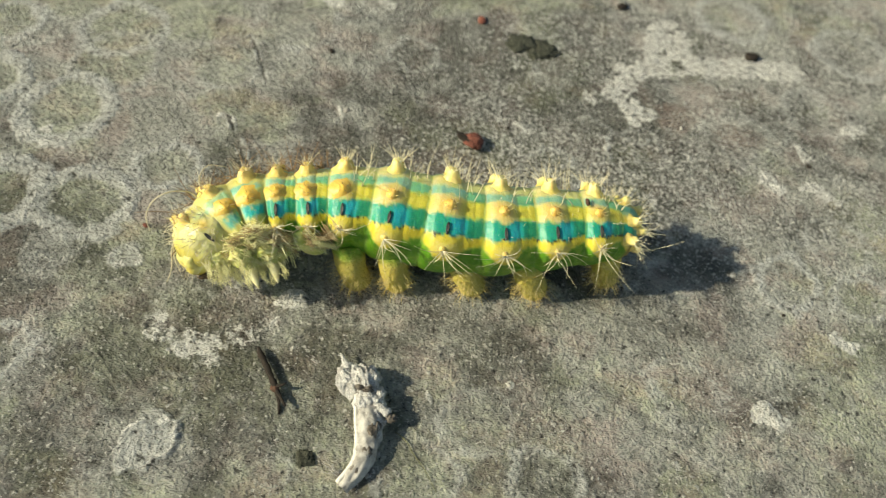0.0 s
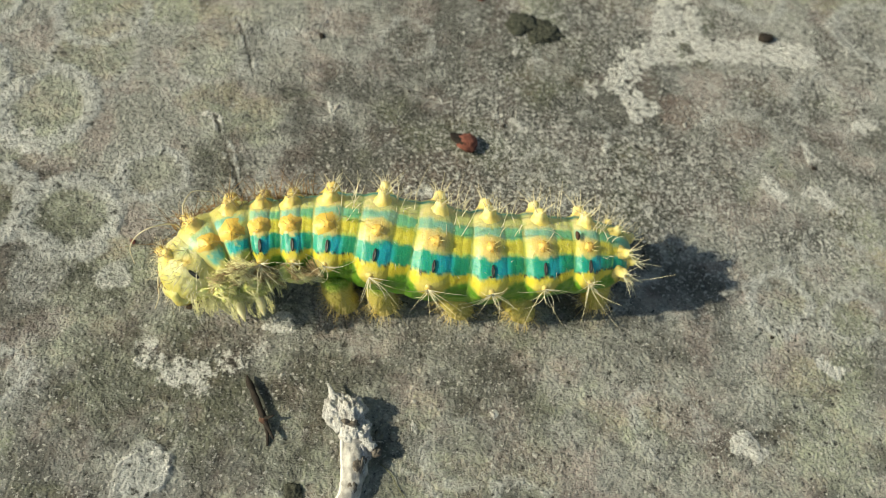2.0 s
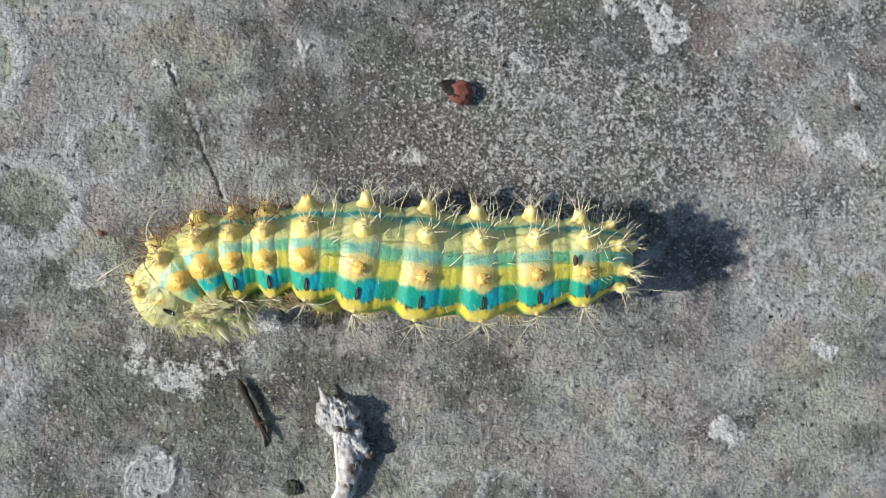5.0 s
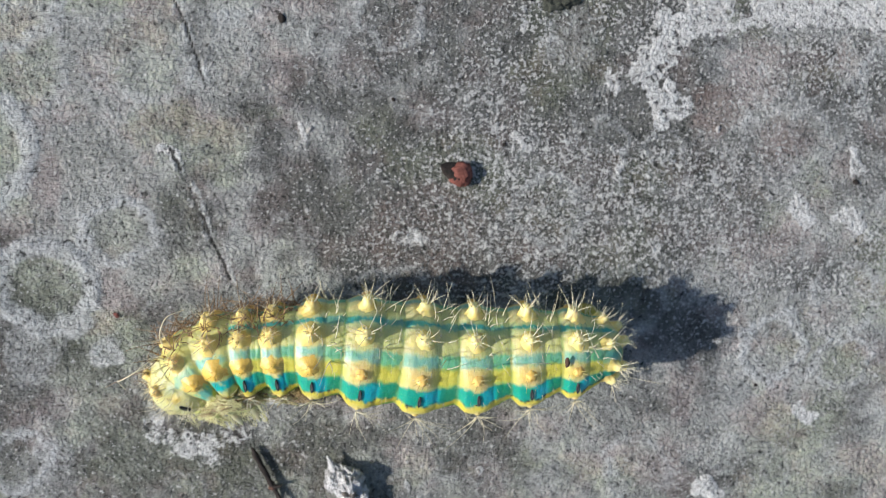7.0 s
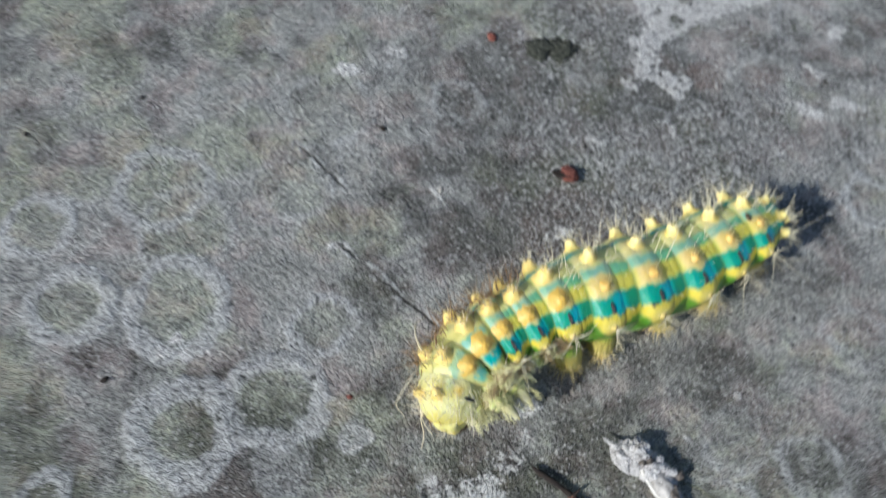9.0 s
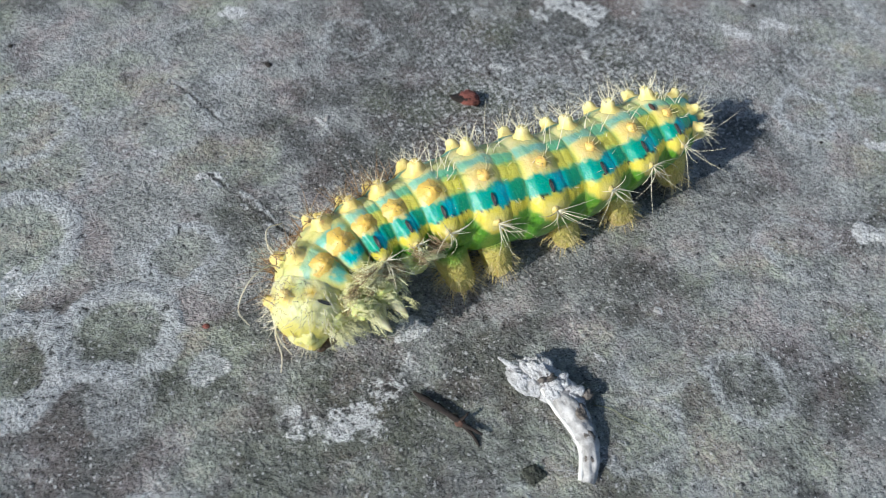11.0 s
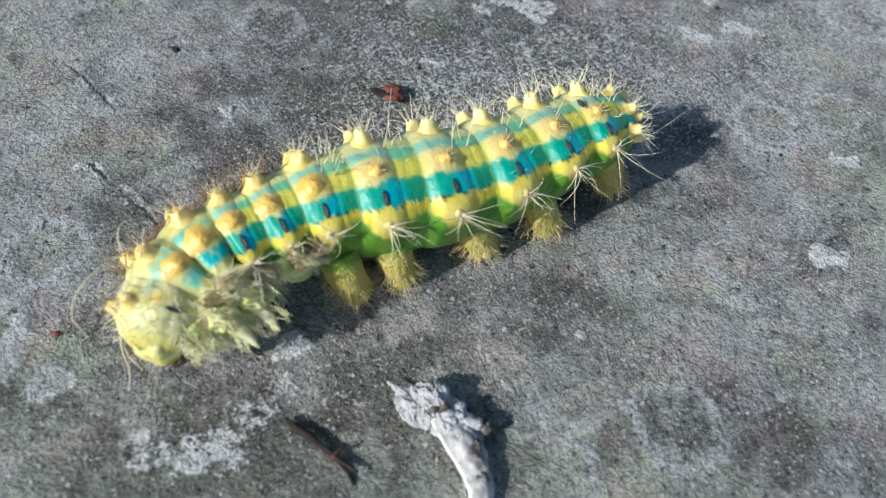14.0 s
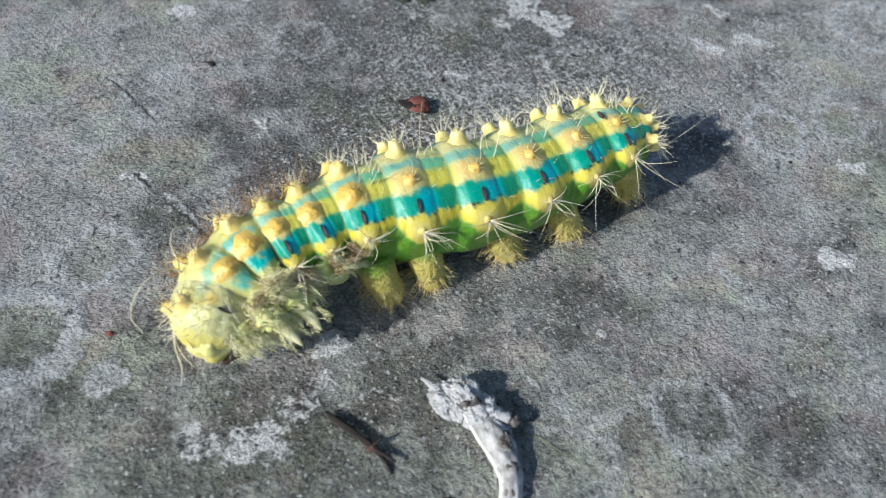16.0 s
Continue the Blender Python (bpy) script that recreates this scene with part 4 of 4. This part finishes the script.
            for _ in range(60 if kind else 12):
                place, out, way = on_skin(kind + rng.uniform(0.0, 1.0), rng.uniform(-70, 6), 0.3)
                hairs.append(hair(place, 0.35 * out + rng.normal(0, 0.6, 3), rng.uniform(1.4, 3.8), 0.05, 0.4, 0.085, rng, 7))
            part("matted_hair", mesh_of("brown_matted_hair", *joined(hairs), BROWN_HAIR), ring, "matted brown hair")
    tail = [o for o in body.children if o.name.startswith("tail_ring")][0]
    for s, phi, long in ((11.12, 24, 0), (11.12, -24, 0), (11.3, 64, 0), (11.3, -64, 0), (11.3, 100, 1), (11.3, -100, 1), (11.58, 18, 0), (11.58, -22, 0), (11.6, 74, 1), (11.6, -74, 1), (11.62, 118, 1)):
        place, out, way = on_skin(s, phi, -0.25)
        out = out + way * (0.5 + 1.4 * (s - 11.1))
        out = out / np.linalg.norm(out)
        part("tubercle", TUBERCLES["back"][int(s * 10) % 3], tail, "", turn_to(place, out, 3.0 * phi, 0.8))
        part("bristles", SHORT_TUFTS[abs(phi) % 3], tail, "short pale bristles", turn_to(place, out, 5.0 * phi, 0.8))
        if long:
            part("bristles", low_tuft(place + 0.9 * out, out + 0.3 * way, way, int(500 + phi + 10 * s), 7, 3.0, 0.2, 0.5), tail, "long pale bristles")
    flecks = ((28.6, 70.9, 15.6, (0.35, 0.75, 0.2), SOIL, 9), (16.4, 64.4, 13.9, (0.4, 0.35, 0.3), SOIL, 8))
    rings = [o for o in body.children if "_ring" in o.name]
    for x, y, z, size, stuff, ring in flecks:
        part("fleck", mesh_of("fleck", *lump(np.array((x, y, z)) - BASE, size, ring, 0.2, 8, 10), stuff), rings[ring], "stuck brown crumb")
    rng = np.random.default_rng(460)
    for k, (x, y, z, size) in enumerate(((-23.4, 62.4, 8.6, 1.7), (-22.0, 62.8, 7.2, 1.7), (-20.2, 62.6, 9.6, 1.9), (-18.8, 63.0, 7.8, 1.8), (-17.0, 63.4, 9.7, 1.8), (-15.6, 64.2, 8.0, 1.7), (-13.6, 65.4, 9.4, 1.7))):
        center, ring = np.array((x, y, z)) - BASE, rings[min(k // 2, 3)]
        part("lobe", mesh_of("lobe", *lump(center, (size, 0.8 * size, size), 450 + k, 0.35, 28, 34, (0, 20 * (k % 3), 40 * k)), LOBE), ring, "pale green fleshy lobe")
        hairs = []
        for _ in range(6):
            d = rng.normal(0, 0.7, 3) + (0.1, -0.7, 0.1)
            d /= np.linalg.norm(d)
            hairs += tuft(center + 0.85 * size * d, 0.7 * d + (rng.uniform(0.2, 1.0), -0.2, rng.uniform(-0.9, 0.1)), rng.uniform(1.4, 2.8), 12, 0.5, rng, 0.042, 0.25)
        part("matted_hair", mesh_of("matted_hair", *joined(hairs), CREAM_HAIR), ring, "matted cream hair")
    build_head(body)
    build_feet(body)
    return body


def build_head(body):
    center = np.array((-26.4, 63.2, 7.5)) - BASE
    verts, faces = lump(center, (2.6, 2.5, 2.5), 3, 0.18, 30, 40, (0, -12, 30))
    tint = []
    for v in verts:
        low = float(smooth(0.4, -1.6, v[2] - center[2] + 1.4 * noise.noise(Vector(v) * 0.7)))
        spot = float(smooth(0.25, 0.4, noise.noise(Vector(v) * 1.3 + Vector((5, 1, 2)))))
        tone = np.array((0.70, 0.66, 0.26)) * (1 - low) + np.array((0.70, 0.52, 0.08)) * low
        tint.append(tone * (1 - 0.5 * spot) + 0.5 * spot * np.array((0.60, 0.62, 0.2)))
    head = part("head", mesh_of("head", verts, faces, SKIN, tint=tint), body, "glossy yellow green head bent to the ground")
    for dx, dy, dz, size in ((1.5, -1.7, -2.0, 0.7), (0.5, -1.9, -2.2, 0.6), (2.3, -1.0, -2.0, 0.6), (1.1, -1.4, -2.7, 0.7), (2.0, -1.6, -2.5, 0.5)):
        part("mouthpart", mesh_of("mouthpart", *lump(center + (dx, dy, dz), (size * 1.3, size, size * 0.7), int(dx * 10), 0.2, 8, 10), MOUTH), head, "dark brown mouthpart")
    rng = np.random.default_rng(600)
    hairs = []
    for _ in range(190):
        place, out, way = on_skin(rng.uniform(0.15, 0.98), rng.uniform(-60, 150), -0.05)
        hairs.append(hair(place, 0.6 * out - 0.5 * way + rng.normal(0, 0.25, 3), rng.uniform(0.8, 2.4), 0.35, 0.3, 0.045, rng))
    for _ in range(70):
        d = rng.normal(0, 1, 3)
        d /= np.linalg.norm(d)
        d[0] = -abs(d[0])
        hairs.append(hair(center + d * 2.2, d + (0, -0.2, -0.4), rng.uniform(0.8, 2.0), 0.2, 0.2, 0.035, rng))
    part("bristles", mesh_of("face_hair", *joined(hairs), PALE_HAIR), head, "fine pale face hairs")
    strands = (
        [(-26.6, 69.6, 11.2), (-28.0, 70.2, 12.9), (-30.2, 68.7, 14.6), (-32.3, 67.4, 14.0), (-33.6, 66.6, 11.6), (-33.0, 65.0, 10.2)],
        [(-26.4, 70.6, 11.0), (-27.4, 73.0, 12.6), (-26.6, 75.8, 12.6), (-24.4, 76.8, 11.4)],
        [(-28.8, 66.0, 9.8), (-30.4, 64.6, 7.2), (-30.6, 62.8, 4.6), (-31.4, 61.6, 2.6)],
        [(-28.0, 67.4, 10.6), (-29.9, 66.0, 8.6), (-30.2, 64.0, 6.2), (-29.4, 62.4, 4.4)],
    )
    for k, points in enumerate(strands):
        line = curve_points(np.array(points) - BASE, 26)
        part("long_hair", mesh_of("long_hair", *tube(line, np.linspace(0.13, 0.06, 26), 6), PALE_HAIR), head, "long curling white hair")


def build_feet(body):
    # near row of claws, then the hidden row
    for root, tip in (((-23.4, 63.2, 8.2), (-21.7, 60.1, 6.6)), ((-19.8, 64.0, 8.4), (-17.4, 58.7, 6.7)), ((-16.6, 64.8, 8.2), (-14.8, 59.5, 7.2)),
                      ((-23.6, 64.6, 5.6), (-22.6, 62.4, 3.4)), ((-20.2, 66.2, 4.8), (-19.0, 62.8, 2.6)), ((-17.2, 67.2, 4.6), (-16.0, 63.6, 2.4))):
        root, tip = np.array(root) - BASE, np.array(tip) - BASE
        knee = root * 0.45 + tip * 0.55 + (0, -0.2, 0.25)
        leg = part("leg", mesh_of("leg", *tube(curve_points([root, root * 0.7 + tip * 0.3 + (0, 0, 0.2), knee], 8), [2.1, 2.2, 2.1, 1.8, 1.5, 1.2, 0.95, 0.7], 16, 0.95, 0.05, 5), LEG), body)
        part("claw", mesh_of("claw", *tube(curve_points([knee + (root - knee) * 0.2, knee * 0.5 + tip * 0.5, tip], 9), np.linspace(0.95, 0.1, 9), 10), CLAW), leg, "pale pointed claw")
        rng = np.random.default_rng(int(700 + abs(root[0]) * 10))
        hairs = []
        for _ in range(14):
            start = root + (knee - root) * rng.uniform(0.0, 1.1)
            out = rng.normal(0, 1, 3) + (0, -0.8, 0)
            out /= np.linalg.norm(out)
            hairs += tuft(start + 1.5 * out, (tip - root) / 4 + 0.5 * out, rng.uniform(1.2, 2.6), 8, 0.4, rng, 0.038, 0.2)
        part("bristles", mesh_of("leg_hair", *joined(hairs), CREAM_HAIR), leg, "fine pale leg hairs")
    for k, (x0, x1) in enumerate(((-5.6, -4.2), (0.9, 1.8), (11.2, 13.2), (20.8, 22.8), (33.6, 34.4))):
        for near in (True, False):
            top, low = ((66.0, 65.0) if near else (71.0, 72.6)) if k < 4 else ((69.0, 68.0) if near else (73.5, 74.5))
            points = np.array([(x0, top + 0.8, 7.6), (x0 * 0.6 + x1 * 0.4, top - 0.8 if near else top, 4.6), (x1, low, 2.2), (x1 + 0.1, low, 0.55)]) - BASE
            line = curve_points(points, 16)
            radii = np.interp(np.linspace(0, 1, 16), (0, 0.3, 0.6, 0.8, 1.0), (2.5, 2.25, 2.0, 2.15, 1.7))
            leg = part("proleg", mesh_of("proleg", *tube(line, radii, 20, 1.0, 0.025, k), PROLEG), body, "stout ochre proleg")
            part("foot", mesh_of("foot", *lump(points[-1] + (0, -0.15, -0.1), (1.75, 1.6, 0.55), k, 0.12, 8, 18), FOOT), leg, "tan gripping foot pad")
            if near:
                rng = np.random.default_rng(800 + k)
                hairs = []
                for _ in range(170):
                    a, up = rng.uniform(0, 2 * math.pi), rng.uniform(0, 1.2) ** 1.4
                    out = np.array((math.cos(a), math.sin(a), 0))
                    start = points[2] * (1 - up) + points[1] * up + out * 1.85 + (0, 0, rng.uniform(-1.3, 0.4))
                    hairs.append(hair(start, out * 0.9 + (0, 0, rng.uniform(-1.1, 0.4)), rng.uniform(0.9, 2.4), 0.3, 0.2, 0.05, rng))
                part("bristles", mesh_of("foot_hair", *joined(hairs), GOLD_HAIR), leg, "golden bristle fringe")


build_caterpillar()


# ---- loose things on the stone ----
def loose(name, label, category, x, y, turn=0.0, group=""):
    ob = tagged(new(name), label, category, group)
    ob.matrix_basis = pose(x * MM, y * MM, 0, 0, 0, turn)
    return ob


def build_fibre():
    ob = loose("fibre_scrap", "crumpled ash white scrap of dry plant fibre with bent stalk", "plant fibre", -2.0, 44.0)
    at = np.array((-2.0, 44.0, 0.0))
    lumps = [((-3.9, 47.9, 1.3), (1.8, 2.5, 1.2)), ((-1.9, 47.9, 1.7), (2.0, 2.3, 1.5)), ((-1.1, 45.2, 1.5), (2.1, 2.2, 1.3)), ((-0.6, 42.4, 1.2), (1.6, 2.6, 1.1))]
    for k, (center, size) in enumerate(lumps):
        verts, faces = lump(np.array(center) - at, size, 50 + k, 0.3, 56, 70, (0, 0, 12))
        shift = Vector((k * 9.0, 3.0, 0))
        verts = [np.array(Vector(v) * (1 + 0.085 * noise.fractal(Vector((v[0] * 1.9, v[1] * 1.2, v[2] * 1.9)) + shift, 0.7, 2.1, 4))) for v in verts]
        part("wad", mesh_of("wad", verts, faces, ASH_FIBRE), ob)
    # a dark lump stands in for the shade inside the wad
    part("hollow", mesh_of("hollow", *lump(np.array((-1.9, 46.2, 2.35)) - at, (1.15, 0.7, 0.75), 58, 0.6, 20, 26), SHADE_AND_END), ob, "dark lump standing for the shade in a hollow")
    spine = curve_points(np.array([(-1.4, 45.8, 0.9), (-1.0, 42.6, 0.9), (-0.9, 39.4, 0.8), (-1.7, 36.0, 0.6), (-3.9, 33.1, 0.4)]) - at, 40)
    ways = np.gradient(spine, axis=0)
    verts, faces = [], []
    for i, (p, d) in enumerate(zip(spine, ways / np.linalg.norm(ways, axis=1)[:, None])):
        side, f = np.cross((0, 0, 1), d), i / 39
        half = np.interp(f, (0, 0.3, 0.7, 1), (1.6, 1.8, 1.35, 0.8))
        for layer in (1.0, 0.86):
            for j in range(15):
                a = math.pi * (0.02 + 0.96 * j / 14)
                ripple = 1 + 0.34 * noise.noise(Vector((j * 0.45, f * 8, 4.0))) + 0.16 * noise.noise(Vector((j * 1.4, f * 22, 9.0)))
                verts.append(p + layer * half * ripple * (-math.cos(a) * side + 0.95 * math.sin(a) * np.array((0, 0, 1))))
    for i in range(39):
        for j in range(14):
            a, b = i * 30 + j, (i + 1) * 30 + j
            faces += [(a, a + 1, b + 1, b), (a + 15, b + 15, b + 16, a + 16)]
        for j in (0, 14):
            faces.append((i * 30 + j, (i + 1) * 30 + j, (i + 1) * 30 + j + 15, i * 30 + j + 15))
    part("sheath", mesh_of("sheath", verts, faces, MEMBRANE), ob, "curled papery sheath")
    part("spike", mesh_of("spike", *tube(curve_points(np.array([(-3.8, 48.4, 1.6), (-4.7, 50.4, 1.6), (-5.5, 52.0, 1.5)]) - at, 10), np.linspace(0.8, 0.18, 10), 8, 0.7, 0.1, 2), ASH_FIBRE), ob)
    part("stalk", mesh_of("stalk", *tube(curve_points(np.array([(-2.9, 45.6, 1.9), (-2.7, 42.4, 1.5), (-2.3, 39.2, 1.3), (-2.6, 36.6, 1.0), (-4.5, 33.8, 0.7)]) - at, 26), np.interp(np.linspace(0, 1, 26), (0, 0.5, 0.8, 1), (0.28, 0.32, 0.34, 0.3)), 10, 0.8, 0.10, 3), WHITE_STALK), ob, "smooth white stalk")
    part("arm", mesh_of("arm", *tube(curve_points(np.array([(-0.6, 45.0, 1.8), (0.7, 43.8, 2.0), (1.7, 42.9, 1.9)]) - at, 12), np.linspace(0.95, 0.6, 12), 12, 0.8, 0.35, 4), ASH_FIBRE), ob)
    part("arm_end", mesh_of("arm_end", *lump(np.array((2.0, 42.5, 1.7)) - at, (0.75, 0.65, 0.5), 66, 0.5, 16, 20), SHADE_AND_END), ob, "dark brown broken end")
    # another dark lump for shade, beside the sheath
    part("hollow", mesh_of("hollow", *lump(np.array((0.0, 41.2, 1.6)) - at, (0.75, 1.5, 0.9), 59, 0.5, 18, 22), SHADE_AND_END), ob, "dark lump standing for the shade in a hollow")
    # small dark lumps put the shade of holes onto the sheath
    for k, (x, y, z) in enumerate(((-0.5, 40.4, 2.35), (-0.9, 37.6, 1.85), (-2.2, 35.4, 1.3))):
        part("hollow", mesh_of("hollow", *lump(np.array((x, y, z)) - at, (0.6, 0.75, 0.28), 62 + k, 0.5, 14, 18), SHADE_AND_END), ob, "dark lump standing for the shade in a hole")
    rng = np.random.default_rng(61)
    hairs = [hair(np.array((-4.6, 35.0, 0.5)) - at + rng.normal(0, 0.3, 3), (-1.5, rng.uniform(-0.2, 1.4), rng.uniform(0, 0.2)), rng.uniform(1.6, 3.4), 0.05, 0.2, 0.05, rng) for _ in range(9)]
    hairs += [hair(np.array((1.2, 43.0, 1.6)) - at + rng.normal(0, 0.4, 3), (1.5, rng.uniform(-0.8, 0.4), rng.uniform(-0.3, 0.3)), rng.uniform(0.8, 1.8), 0.1, 0.3, 0.05, rng) for _ in range(8)]
    for _ in range(90):
        center, size = lumps[rng.integers(0, 4)]
        d = rng.normal(0, 1, 3)
        d[2] = abs(d[2])
        d /= np.linalg.norm(d)
        hairs.append(hair(np.array(center) - at + d * np.array(size) * 0.96, (rng.normal(0, 0.6), rng.choice((-1, 1)), rng.normal(-0.1, 0.15)), rng.uniform(0.5, 1.5), 0.3, 0.3, 0.022, rng))
    part("threads", mesh_of("threads", *joined(hairs), ASH_FIBRE), ob, "frayed pale threads")


def build_twig():
    ob = loose("twig", "thin dark brown forked twig propped on stone", "twig", -14.0, 48.0)
    at = np.array((-14.0, 48.0, 0.0))
    part("stem", mesh_of("stem", *tube(curve_points(np.array([(-17.3, 52.9, 0.5), (-16.0, 50.5, 0.8), (-14.5, 47.7, 0.9), (-13.6, 46.1, 0.8), (-12.3, 43.9, 0.9)]) - at, 26), np.interp(np.linspace(0, 1, 26), (0, 0.12, 0.45, 0.6, 0.7, 1), (0.14, 0.5, 0.4, 0.5, 0.32, 0.16)), 10, 0.8, 0.22, 8), DARK_BARK), ob)
    part("side_shoot", mesh_of("side_shoot", *tube(curve_points(np.array([(-13.9, 46.6, 0.7), (-13.3, 44.8, 0.4), (-13.1, 43.0, 0.15)]) - at, 9), np.linspace(0.34, 0.16, 9), 7, 0.8, 0.15, 9), DARK_BARK), ob)
    part("side_shoot", mesh_of("side_shoot", *tube(curve_points(np.array([(-14.1, 46.8, 0.9), (-13.2, 46.8, 1.2), (-12.5, 47.1, 1.4)]) - at, 9), np.linspace(0.32, 0.1, 9), 7, 0.8, 0.15, 9), DARK_BARK), ob)
    part("bark_flake", mesh_of("bark_flake", *lump(np.array((-14.0, 46.5, 0.75)) - at, (0.6, 0.5, 0.4), 11, 0.4), SOIL), ob, "reddish bark flake")


def build_thread():
    ob = loose("plant_thread", "thin olive thread of dry plant fibre on stone", "plant fibre", 5.2, 38.4)
    line = curve_points(np.array([(2.7, 41.2, 0.2), (4.2, 39.9, 0.3), (5.2, 38.2, 0.2), (6.8, 36.0, 0.25), (8.3, 33.2, 0.2)]) - (5.2, 38.4, 0.0), 24)
    part("thread", mesh_of("thread", *tube(line, np.linspace(0.06, 0.035, 24), 6, 1.0, 0.2, 5), THREAD), ob)


def build_chip():
    ob = loose("bark_chip", "rust red curled bark chip with dark inner side", "bark chip", 13.8, 96.2)
    at = np.array((13.8, 96.2, 0.0))
    part("face", mesh_of("face", *lump(np.array((14.5, 96.2, 1.0)) - at, (1.75, 1.85, 0.75), 21, 0.3, 18, 26, (0, 10, 0)), RUST), ob)
    part("inner_side", mesh_of("inner_side", *tube(curve_points(np.array([(14.4, 96.3, 0.9), (13.0, 96.8, 1.0), (11.9, 97.2, 1.3), (11.2, 97.6, 1.7)]) - at, 14), np.interp(np.linspace(0, 1, 14), (0, 0.3, 0.7, 1), (1.5, 1.45, 0.9, 0.1)), 14, 0.42, 0.08, 22), DARK_BARK), ob, "dark curled edge")


def build_crumbs():
    rows = ((73.6, 127.0, 1.6, 0), (48.0, 141.0, 1.3, 0), (17.0, 132.0, 1.2, 1), (-12.8, 118.6, 0.75, 0), (-37.7, 73.6, 0.5, 1), (63.3, 63.4, 0.35, 0), (-50.9, 141.0, 0.5, 0), (-71.2, 140.0, 0.55, 0),
            (3.9, 107.3, 0.35, 0), (77.3, 96.5, 0.55, 0), (-69.8, 90.6, 0.7, 0), (21.0, 101.0, 0.4, 0))
    for k, (x, y, r, sort) in enumerate(rows):
        ob = new("bark_crumb", mesh_of("bark_crumb", *lump(np.zeros(3), (r, 0.75 * r, 0.45 * r), 70 + k, 0.35, 9, 12), RUST if sort else DARK_BARK))
        ob.matrix_basis = pose(x * MM, y * MM, 0.25 * r * MM, 0, 0, 37 * k)
        tagged(ob, "small rust red bark crumb on stone" if sort else "small dark brown bark crumb on stone", "bark crumb", "crumbs on the stone")


def build_moss():
    for k, (x, y, wide, deep) in enumerate(((-8.9, 37.1, 1.1, 0.9), (25.0, 126.0, 2.8, 2.0), (29.8, 124.4, 2.4, 2.2), (27.4, 122.6, 1.4, 1.2))):
        ob = new("moss_clump", mesh_of("moss_clump", *lump(np.zeros(3), (wide, deep, 0.3), 120 + k, 0.75, 30, 44), MOSS_DARK))
        ob.matrix_basis = pose(x * MM, y * MM, 0.1 * MM, 0, 0, 50 * k)
        tagged(ob, "small clump of black dried moss on stone", "moss", "moss on the stone")


def build_grit():
    for k, (x, y, r) in enumerate(((18.6, 48.9, 0.42), (54.3, 104.3, 0.5), (-8.6, 102.5, 0.6), (62.6, 113.3, 0.45))):
        ob = new("grit_grain", mesh_of("grit_grain", *lump(np.zeros(3), (0.6 * r, r, 0.6 * r), 90 + k, 0.4, 10, 14), PEBBLE))
        ob.matrix_basis = pose(x * MM, y * MM, 0.4 * r * MM, 0, 0, 25 - 40 * k)
        tagged(ob, "small pale grain of grit lying on stone", "grit grain", "grit on the stone")


build_moss()
build_grit()
build_fibre()
build_twig()
build_thread()
build_chip()
build_crumbs()
